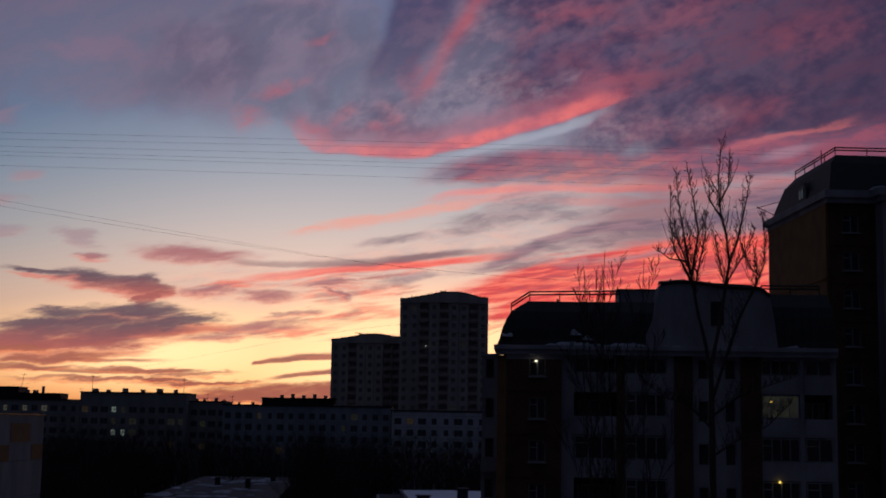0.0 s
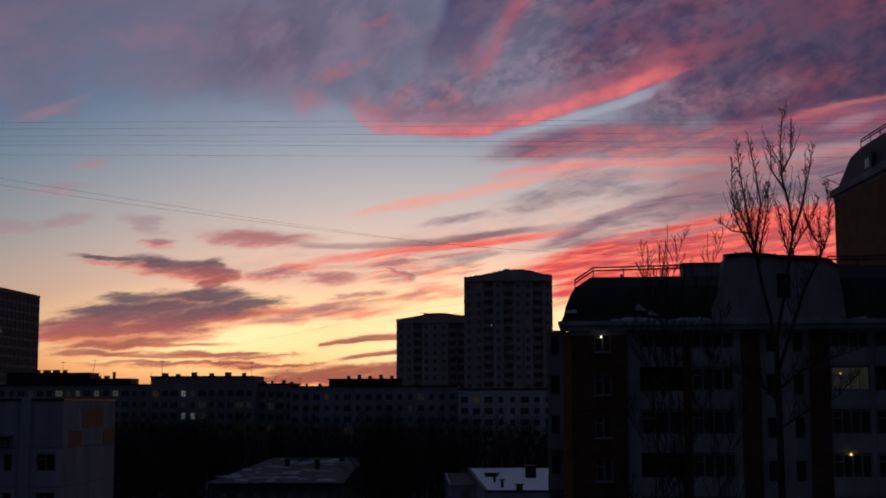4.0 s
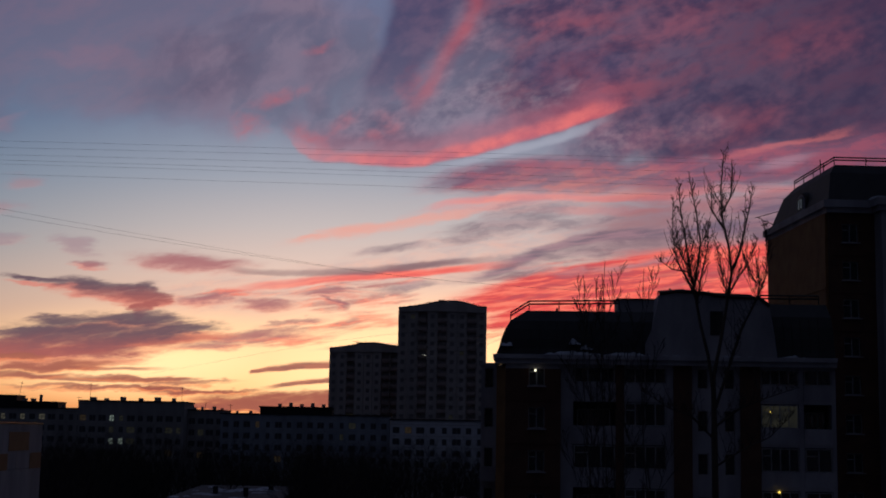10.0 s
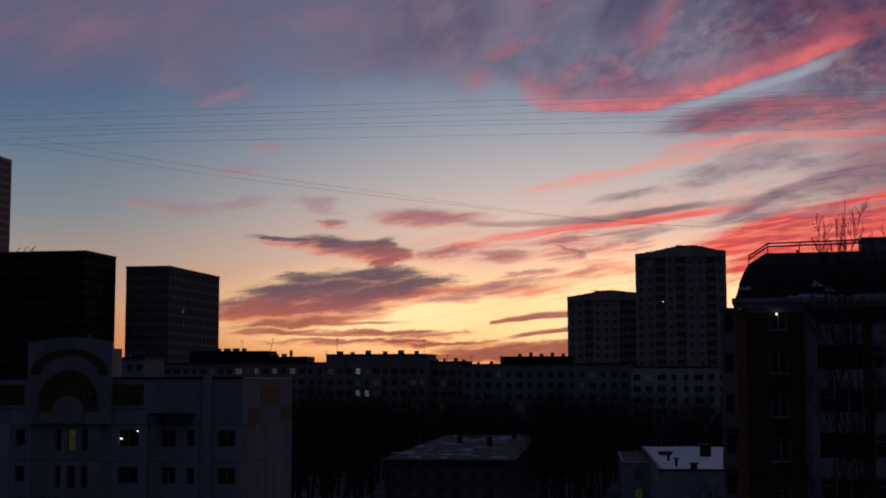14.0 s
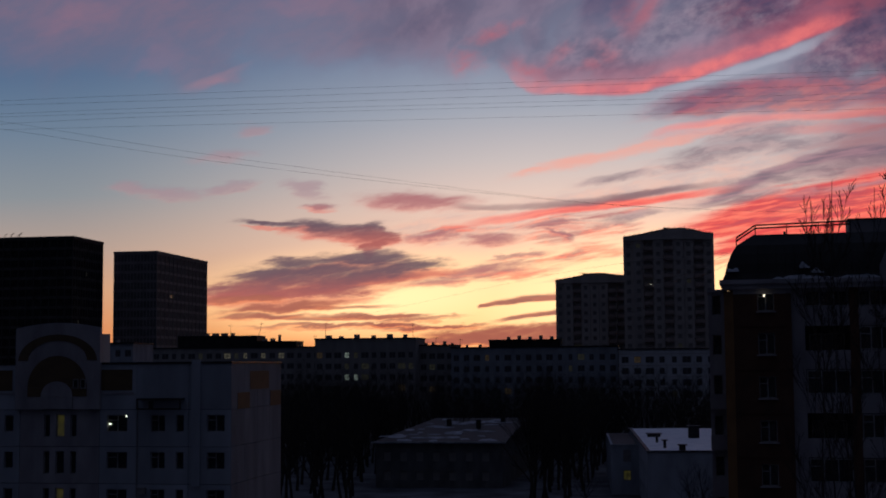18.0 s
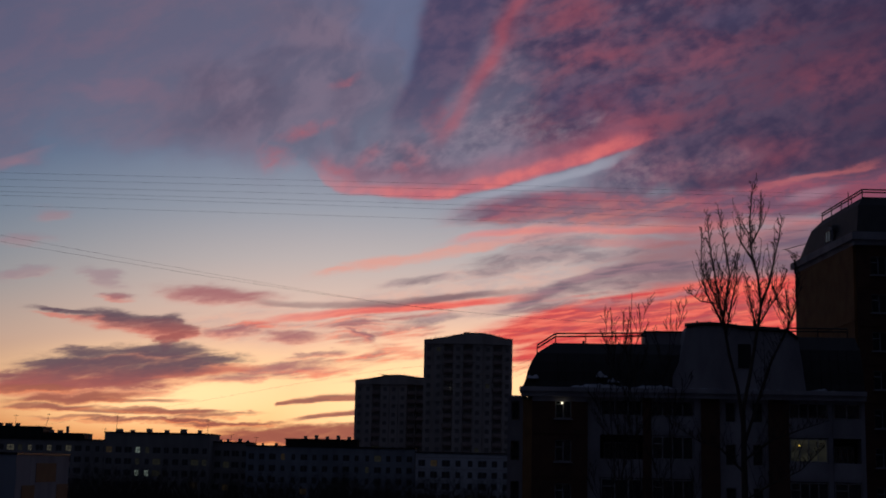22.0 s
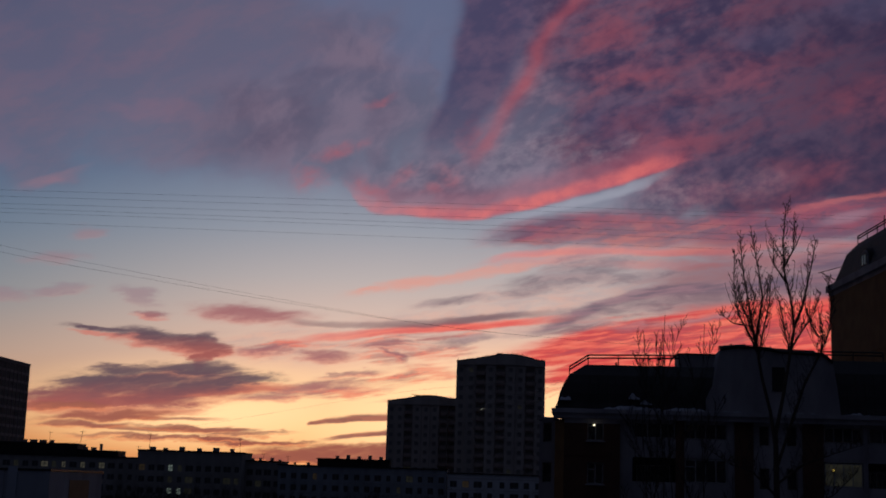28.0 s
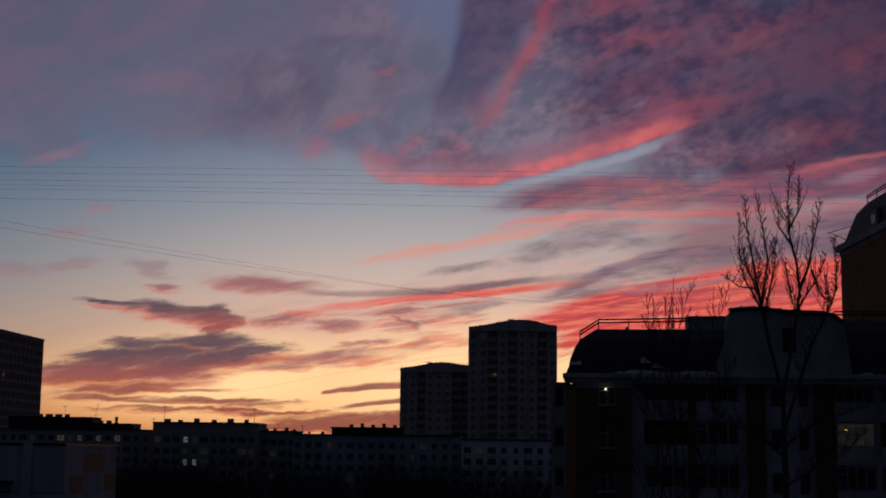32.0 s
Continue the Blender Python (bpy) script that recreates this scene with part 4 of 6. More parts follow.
    part("pilaster", boxes((-3.1, -2.42, -0.18, 0.0, 12.9, 22.5)), CONCRETE, b)
    # ochre bands left and right of the gable
    for x0, x1 in ((-10.5, -7.96), (-20.4, -17.9), (-25.4, -23.2)):
        part("ochre_panel", boxes((x0, x1, -0.03, 0.0, 20.2, 21.8)), TILE, b)
    for x0 in (-10.45, -20.3):
        part("string_course", boxes((x0, x0 + 2.6, -0.06, -0.001, 19.9, 20.05)), PLASTER, b)
    # arched gable
    cx = -13.99

    def arch(r0, r1, zc, y0, y1, mat, name, flat=1.0, label=""):
        bm = bmesh.new()
        steps = 22
        rings = []
        for i in range(steps + 1):
            a = math.pi * i / steps
            ring = []
            for r, y in ((r0, y0), (r1, y0), (r1, y1), (r0, y1)):
                ring.append(bm.verts.new((cx - r * math.cos(a), y, zc + r * math.sin(a) * flat)))
            rings.append(ring)
        for a, c in zip(rings, rings[1:]):
            for i in range(4):
                bm.faces.new((a[i], a[(i + 1) % 4], c[(i + 1) % 4], c[i]))
        bm.faces.new(rings[0])
        bm.faces.new(rings[-1][::-1])
        part(name, bm, mat, b, label)

    bm = bmesh.new()
    profile = [(cx - 3.5, 18.75), (cx + 3.5, 18.75)] + [(cx + 3.5 - 7.0 * i / 16, 25.05 + 0.42 * math.sin(math.pi * i / 16)) for i in range(17)]
    front = [bm.verts.new((x, -0.35, z)) for x, z in profile]
    rear = [bm.verts.new((x, 0.0, z)) for x, z in profile]
    bm.faces.new(front)
    bm.faces.new(rear[::-1])
    for i in range(len(front)):
        j = (i + 1) % len(front)
        bm.faces.new((front[i], rear[i], rear[j], front[j]))
    part("gable_wall", bm, PLASTER, b, "white gable wall with a curved top")
    part("gable_core", boxes((cx - 3.3, cx + 3.3, 0.0, 2.0, 22.2, 24.6)), PANEL_DARK, b)
    arch(2.45, 3.25, 22.55, -0.40, -0.352, TILE, "arch_band", 0.62)
    arch(0.05, 2.45, 20.45, -0.40, -0.352, TILE, "arch_field", 1.0)
    part("arch_foot", boxes((cx - 2.45, cx + 2.45, -0.40, -0.352, 19.75, 20.44)), TILE, b)
    arch(0.05, 1.3, 19.75, -0.47, -0.402, PLASTER, "inner_arch", 0.9)
    part("inner_foot", boxes((cx - 1.3, cx + 1.3, -0.47, -0.402, 18.8, 19.74)), PLASTER, b)
    for x in (cx + 1.35, cx + 1.95):
        window(b, x, -0.48, 20.35, 0.45, 0.75, lights=1, frame=FRAME_OLD)
    # top balcony with its canopy frame
    part("balcony_canopy", boxes((-7.27, -3.73, -0.9, 0.0, 19.45, 19.6), (-7.27, -7.19, -0.9, -0.82, 18.75, 19.45), (-3.81, -3.73, -0.9, -0.82, 18.75, 19.45),
                                 (-7.27, -3.73, -0.88, -0.82, 18.75, 18.85), (-6.3, -5.9, -0.86, -0.84, 18.85, 19.4)), DARK_METAL, b, "dark metal canopy frame")
    part("drain_pipe", tube(bmesh.new(), [(-7.5, -0.05, 19.4), (-7.5, -0.05, 0.5)], [0.04, 0.04], 6), FRAME_OLD, b)
    for k in range(7):
        part("air_box", boxes((-7.5 + 0.15, -6.75, -0.35, -0.02, 12.3 - 2.83 * k * 0.9, 12.8 - 2.83 * k * 0.9)), FRAME_OLD, b) if k in (0, 2) else None
    part("lamp", boxes((-9.88, -9.68, 0.08, 0.12, 17.58, 17.66)), BULB_GREEN, b, "small lit lamp")
    bulb(b, -8.45, 0.10, 18.22, 0.06, BULB_GREEN)


build_panel_block()


# ---- the brick and plaster house with mansard roofs ----
def rails(parent, points, height, step=2.4):
    """Roof railing: posts and two bars along the points."""
    for a, c in zip(points, points[1:]):
        a, c = Vector(a), Vector(c)
        n = max(1, round((c - a).length / step))
        for k in range(n + 1):
            p = a.lerp(c, k / n)
            part("rail_post", tube(bmesh.new(), [p, p + Vector((0, 0, height))], [0.04, 0.04], 4), DARK_METAL, parent)
        for h in (height, height * 0.70):
            up = Vector((0, 0, h))
            part("rail_bar", tube(bmesh.new(), [a + up, c + up], [0.062, 0.062], 5), DARK_METAL, parent)


def mansard(parent, x0, x1, y0, y1, z0, z1, left, right, front, back, name="mansard_roof"):
    """A bell-cast slope in four rings: steep and hollow at the foot, rounding over at the shoulder."""
    steps = ((0.0, 0.0), (0.09, 0.14), (0.16, 0.34), (0.29, 0.56), (0.46, 0.75), (1.0, 1.0))
    rings = [[(x0 + left * k, y0 + front * k, z0 + (z1 - z0) * h), (x1 - right * k, y0 + front * k, z0 + (z1 - z0) * h),
              (x1 - right * k, y1 - back * k, z0 + (z1 - z0) * h), (x0 + left * k, y1 - back * k, z0 + (z1 - z0) * h)] for k, h in steps]
    roof = part(name, loft(rings[:-1]), ROOF, parent, "dark sheet-metal mansard roof")
    part("upper_roof", hull(bmesh.new(), rings[-2], rings[-1]), ROOF, roof)
    n = int((x1 - x0 - left - right) / 0.62)
    for j in range(n):
        x = x0 + left + 0.3 + j * 0.62
        part("roof_seam", tube(bmesh.new(), [(x, y0 + front * k - 0.01, z0 + (z1 - z0) * h + 0.01) for k, h in steps[:5]], [0.022] * 5, 4), ROOF, roof)
    return roof


def build_brick_house():
    b = thing("brick_house", 3.2, 98.5, 0, -3.0, "brown brick and white plaster house with dark mansard roof", "building")
    storey, base, n_floors = 3.03, 0.45, 9
    top = 27.75

    def bay_holes(spots, low, tall):
        return [(x, x + w, base + storey * k + low, base + storey * k + low + tall) for k in range(n_floors) for x, w in spots]

    # corner bay of brown brick with one window a storey
    spots = [(2.30, 1.15)]
    part("brick_bay", holes_wall(0.65, 4.6, -0.3, 26.9, bay_holes(spots, 0.85, 1.5), -0.5, 0.4), BRICK, b, "dark brown brick bay")
    # corner and end face: same brick, horizon glow put into the colour
    part("brick_chamfer", hull(bmesh.new(), [(0.0, 0.25, -0.3), (0.648, -0.5, -0.3), (0.648, 0.0, -0.3), (0.35, 0.4, -0.3)], [(0.0, 0.25, 26.9), (0.648, -0.5, 26.9), (0.648, 0.0, 26.9), (0.35, 0.4, 26.9)]), BRICK_LIT, b, "brick corner face, coloured as lit by the afterglow")
    part("brick_side", boxes((0.0, 0.35, 0.42, 13.0, -0.3, 26.9)), BRICK_LIT, b, "brown brick end wall, coloured as lit by the afterglow")
    for k in range(n_floors):
        z = base + storey * k + 0.85
        window(b, 2.30, -0.32, z, 1.15, 1.5, lights=2, vent=True, sill=True, lit=None)
        part("brick_course", boxes((0.66, 4.62, -0.56, -0.502, z + 1.95, z + 2.10)), BRICK, b)
    # white pilasters and brown columns
    for x0, x1, mat, name in ((4.6, 5.5, PLASTER, "pilaster"), (8.5, 9.1, BRICK, "brick_column"), (12.1, 12.6, PLASTER, "pilaster"), (12.6, 13.9, BRICK, "brick_column"),
                              (17.3, 18.7, BRICK, "brick_column"), (21.4, 21.75, PLASTER, "pilaster")):
        part(name, boxes((x0, x1, -0.32 if mat is BRICK else -0.16, 0.3, -0.3, 27.1)), mat, b)
    # glazed loggias, each with its parapet
    for x0, x1, lights in ((5.5, 8.5, 3), (9.1, 12.1, 4), (18.7, 21.4, 4), (21.75, 23.7, 2)):
        for k in range(n_floors):
            z = base + storey * k
            part("parapet", boxes((x0, x1, -0.25, -0.08, z, z + 1.12)), PLASTER, b)
            part("floor_slab", boxes((x0, x1, -0.22, 1.2, z - 0.2, z - 0.002)), PLASTER, b)
            open_loggia = (x0 == 5.5 and k in (3, 5, 7)) or (x0 > 21.5 and k % 3 == 1)
            lit = None
            if x0 == 18.7 and k == 7:
                lit = DIM
            if open_loggia:
                window(b, x0 + 0.3, 1.0, z + 0.4, x1 - x0 - 0.6, 1.9, lights=3, frame=FRAME_OLD, lit=lit)
            else:
                window(b, x0 + 0.05, -0.2, z + 1.14, x1 - x0 - 0.1, 1.62, lights=lights, vent=True, frame=FRAME if (k + lights) % 2 else FRAME_OLD, lit=lit)
    # stair bay under the middle gable
    spots = [(14.3, 0.75), (16.2, 0.75)]
    part("plaster_bay", holes_wall(13.9, 17.3, -0.3, 27.1, bay_holes(spots, 0.8, 1.5), -0.05, 0.3), PLASTER, b)
    for k in range(n_floors):
        for x, w in spots:
            window(b, x, 0.1, base + storey * k + 0.8, w, 1.5, lights=1, frame=FRAME_OLD, lit=YELLOW if (k, x) in ((3, 14.3),) else None)
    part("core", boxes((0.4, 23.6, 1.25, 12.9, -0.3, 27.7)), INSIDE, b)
    part("back_wall", boxes((0.0, 23.7, 13.0, 13.3, -0.3, 27.7)), PLASTER, b)
    part("end_wall", boxes((23.7, 24.0, -0.1, 13.0, -0.3, 27.7)), PLASTER, b)
    # cornice in two steps
    for row in ((-0.1, 24.0, -0.75, 1.0, 27.1, 27.45), (-0.25, 24.0, -0.95, 1.0, 27.45, 27.75), (-0.1, 0.0, 1.0, 13.3, 27.1, 27.45), (-0.25, 0.0, 1.0, 13.3, 27.45, 27.75)):
        part("cornice", boxes(row), PLASTER, b, "white stepped cornice")
    for row in ((0.65, 4.6, -0.53, -0.1, 26.75, 27.1), (4.6, 23.7, -0.2, -0.1, 26.85, 27.1)):
        part("frieze", boxes(row), PLASTER, b)
    # mansards either side of the plaster gable
    mansard(b, -0.05, 12.9, -0.4, 12.6, 27.75, 31.1, 2.2, 0.2, 2.0, 2.0)
    mansard(b, 18.6, 24.0, -0.4, 12.6, 27.75, 31.75, 0.3, 0.2, 1.9, 2.0)
    # snow left along the eaves and on the sill of the roof
    for x0, x1, z, s in ((3.4, 7.6, 28.0, 1), (7.4, 11.0, 27.92, 8), (11.2, 14.8, 27.9, 9), (15.2, 19.4, 27.88, 10), (5.2, 6.0, 28.75, 2), (6.0, 6.9, 28.4, 7), (8.2, 10.4, 27.95, 3), (0.3, 1.1, 28.6, 4), (10.6, 11.8, 27.9, 5), (20.2, 22.0, 27.9, 6)):
        bm = bmesh.new()
        k = 18
        rows = []
        for i in range(k + 1):
            x = x0 + (x1 - x0) * i / k
            h = 0.24 * math.sin(math.pi * i / k) ** 0.5 * (0.75 + 1.1 * noise.noise((x * 2.3, s, 0.0))) + 0.04
            rows.append([bm.verts.new(p) for p in ((x, -0.55, z - 0.24), (x, -0.42, z - 0.24 + h), (x, 0.35, z - 0.1 + h * 1.5), (x, 0.4, z - 0.25))])
        for a, c in zip(rows, rows[1:]):
            for i in range(4):
                bm.faces.new((a[i], a[(i + 1) % 4], c[(i + 1) % 4], c[i]))
        bm.faces.new(rows[0])
        bm.faces.new(rows[-1][::-1])
        part("snow_drift", bm, OLD_SNOW, b, "old snow on the eaves")
    # plaster gable that rises through the roof
    bm = bmesh.new()
    prof = [(10.6, 27.76), (19.9, 27.76), (19.7, 29.6), (19.4, 31.4), (18.7, 31.95), (17.2, 32.0), (15.8, 32.08), (14.9, 32.25), (14.0, 32.36), (12.7, 32.38), (11.6, 32.2), (11.4, 31.2), (11.1, 29.65), (10.6, 28.6)]
    front, rear = [bm.verts.new((x, -0.45, z)) for x, z in prof], [bm.verts.new((x, 3.0, z)) for x, z in prof]
    bm.faces.new(front)
    bm.faces.new(rear[::-1])
    for i in range(len(prof)):
        j = (i + 1) % len(prof)
        bm.faces.new((front[i], rear[i], rear[j], front[j]))
    part("gable", bm, PLASTER, b, "white plaster gable above the cornice")
    cope = [Vector((x, -0.5, z + 0.04)) for x, z in prof[3:11]]
    part("gable_coping", tube(bmesh.new(), cope, [0.13] * len(cope), 6), DARK_METAL, b)
    rails(b, [(11.7, 1.5, 32.2), (13.6, 1.5, 32.36)], 0.40, 0.9)
    rails(b, [(14.9, 0.4, 32.1), (18.3, 0.4, 31.95)], 0.32, 0.85)
    part("roof_hatch", boxes((15.20, 16.10, -0.52, -0.452, 29.31, 31.01)), ROOF, b, "dark hatch in the gable")
    for x, h in ((12.6, 0.55), (15.4, 0.4), (16.7, 0.7)):
        part("vent_pipe", tube(bmesh.new(), [(x, 1.8, 31.9), (x, 1.8, 32.3 + h)], [0.08, 0.08], 6), DARK_METAL, b)
    part("stair_head", boxes((8.9, 11.9, 3.2, 7.0, 31.15, 32.15)), PLASTER, b)
    part("stair_head_roof", boxes((8.8, 12.0, 3.1, 7.1, 32.15, 32.23)), DARK_METAL, b)
    part("lift_head", boxes((19.8, 21.4, 5.0, 8.0, 31.7, 31.95)), PLASTER, b)
    part("lift_head_roof", boxes((19.7, 21.5, 4.9, 8.1, 31.95, 32.03)), DARK_METAL, b)
    # roof ironwork
    rails(b, [(0.95, 1.9, 30.2), (2.3, 1.9, 31.08), (8.9, 1.9, 31.2)], 0.74)
    rails(b, [(19.2, 2.1, 31.7), (23.4, 2.1, 31.7)], 0.75)
    for x, h in ((4.4, 0.5),):
        part("vent_pipe", tube(bmesh.new(), [(x, 4.0, 31.0), (x, 4.0, 31.0 + h)], [0.09, 0.09], 7), DARK_METAL, b)
    # wing behind the corner with its own windows
    part("rear_wing", holes_wall(-1.3, 0.0, -0.3, 27.3, [(-1.05, -0.35, base + storey * k + 0.9, base + storey * k + 2.4) for k in range(n_floors)], 7.0, 0.3), PLASTER, b, "white wing set back behind the corner")
    part("rear_wing_core", boxes((-1.3, 0.0, 8.0, 13.2, -0.3, 27.3)), PLASTER, b)
    part("rear_wing_coping", boxes((-1.4, 0.0, 6.9, 13.3, 27.3, 27.5)), PLASTER, b)
    for k in range(n_floors):
        window(b, -1.05, 7.12, base + storey * k + 0.9, 0.7, 1.5, lights=1, frame=FRAME_OLD)
        if k in (2, 3, 5, 6):
            part("balcony", boxes((-1.3, -0.1, 6.1, 7.0, base + storey * k - 0.12, base + storey * k), (-1.3, -0.1, 6.1, 6.18, base + storey * k, base + storey * k + 1.0)), PLASTER, b)
    # lamps that are on
    bulb(b, 2.78, -0.66, 26.62, 0.085, BULB)
    bulb(b, 19.4, -0.26, 23.95, 0.04, BULB_YELLOW)
    bulb(b, 19.9, -0.4, 18.35, 0.10, BULB_YELLOW)


build_brick_house()


def build_tall_house():
    b = thing("tall_house", 29.95, 108.0, 0, 3.0, "taller brown brick house with white cornice and mansard roof", "building")
    storey = 3.03
    zs = [41.1 - 1.0 - storey * (k + 1) + 0.65 for k in range(12)]
    # brick front strip with white-framed windows
    holes = [(1.05, 2.35, z, z + 1.5) for z in zs]
    part("brick_front", holes_wall(0.0, 3.7, -0.3, 40.1, holes, 0, 0.35), BRICK, b, "dark brown brick strip")
    for z in zs:
        window(b, 1.05, 0.16, z, 1.3, 1.5, lights=2, vent=True, sill=True)
        part("brick_course", boxes((-0.04, 3.7, -0.06, -0.002, z + 1.95, z + 2.1)), BRICK, b)
    # end wall with string courses, the horizon glow put into its brick colour
    part("end_wall", boxes((-0.22, 0.35, 0.36, 16.6, -0.3, 40.1)), BRICK_LIT, b, "blank brick end wall, coloured as lit by the afterglow")
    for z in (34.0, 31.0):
        part("string_course", boxes((-0.30, -0.222, 0.37, 16.6, z, z + 0.16)), BRICK_LIT, b)
    # plaster part that stands forward
    spots = [(4.6, 2.2), (8.4, 2.2)]
    part("plaster_front", holes_wall(3.7, 12.0, -0.3, 40.1, [(x, x + w, z, z + 1.6) for z in zs for x, w in spots], -1.6, 0.35), PLASTER, b)
    part("plaster_return", boxes((3.7, 4.0, -1.25, 0.5, -0.3, 40.1)), PLASTER, b)
    for z in zs:
        for x, w in spots:
            window(b, x, -1.45, z, w, 1.6, lights=3, vent=True, frame=FRAME_OLD if int(z) % 2 else FRAME)
            part("balcony_front", boxes((x - 0.2, x + w + 0.2, -1.95, -1.602, z - 1.15, z - 0.1)), PLASTER, b)
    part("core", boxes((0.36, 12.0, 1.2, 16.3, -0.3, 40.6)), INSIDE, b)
    part("back_wall", boxes((0.0, 12.0, 16.3, 16.6, -0.3, 40.1)), PLASTER, b)
    part("far_wall", boxes((12.0, 12.3, -1.6, 16.6, -0.3, 40.1)), PLASTER, b)
    for row in ((-0.25, 3.44, -0.25, 16.85, 40.1, 40.5), (-0.5, 3.19, -0.5, 17.1, 40.5, 41.1), (3.45, 12.3, -1.9, 16.8, 40.1, 40.5), (3.2, 12.3, -2.15, 16.9, 40.502, 41.1)):
        part("cornice", boxes(row), PLASTER, b, "deep white cornice")
    bm = bmesh.new()
    hull(bm, [(0.0, 0.0, 41.1), (12.0, 0.0, 41.1), (12.0, 16.4, 41.1), (0.0, 16.4, 41.1)], [(0.75, 1.6, 43.7), (12.0, 1.6, 43.7), (12.0, 14.6, 43.7), (0.75, 14.6, 43.7)])
    roof = part("mansard_roof", bm, ROOF, b, "dark sheet-metal mansard roof")
    bm = bmesh.new()
    hull(bm, [(0.75, 1.6, 43.7), (12.0, 1.6, 43.7), (12.0, 14.6, 43.7), (0.75, 14.6, 43.7)], [(1.5, 2.6, 44.55), (12.0, 2.6, 44.55), (12.0, 13.6, 44.55), (1.5, 13.6, 44.55)])
    part("upper_roof", bm, ROOF, roof)
    # one arched dormer in the end slope
    def arched(y0, y1, z0, z1, x0, x1):
        r = (y1 - y0) / 2
        prof = [(y0, z0), (y1, z0)] + [((y0 + y1) / 2 + r * math.cos(a), z1 - r * 0.8 + r * 0.8 * math.sin(a)) for a in (math.pi * k / 12 for k in range(13))]
        return hull(bmesh.new(), [(x0, y, z) for y, z in prof], [(x1, y, z) for y, z in prof])

    dormer = part("dormer", arched(6.0, 8.4, 41.25, 43.0, 0.05, 0.95), ROOF, b, "arched roof dormer")
    part("dormer_face", arched(6.2, 8.2, 41.35, 42.8, -0.02, 0.049), PLASTER, dormer, "pale arched dormer face")
    window(b, -0.10, 7.85, 41.5, 1.3, 0.95, turn=-90, lights=2, frame=DARK_METAL)
    rails(b, [(1.35, 13.2, 44.38), (1.35, 2.4, 44.38), (12.0, 2.4, 44.38)], 0.75)
    for x, y, h in ((1.25, 5.6, 0.85),):
        part("cable_mast", tube(bmesh.new(), [(x, y, 44.0), (x, y, 44.7 + h)], [0.05, 0.04], 5), DARK_METAL, b)
    # bracket with bars at the far corner of the eaves
    part("aerial_bracket", tube(bmesh.new(), [(0.2, 15.5, 41.4), (-1.3, 15.9, 42.2)], [0.04, 0.03], 4), DARK_METAL, b)
    part("aerial_bracket", tube(bmesh.new(), [(0.3, 14.8, 42.6), (-1.5, 15.9, 42.15)], [0.03, 0.03], 4), DARK_METAL, b)
    bm = bmesh.new()
    hull(bm, [(3.0, -0.5, 41.1), (4.3, -1.9, 41.1), (4.6, 0.3, 41.1), (3.4, 0.3, 41.1)], [(3.5, -0.2, 41.45), (4.0, -0.6, 41.5), (4.2, 0.1, 41.5), (3.7, 0.1, 41.45)])
    part("snow_drift", bm, OLD_SNOW, b, "old snow on the cornice")


build_tall_house()

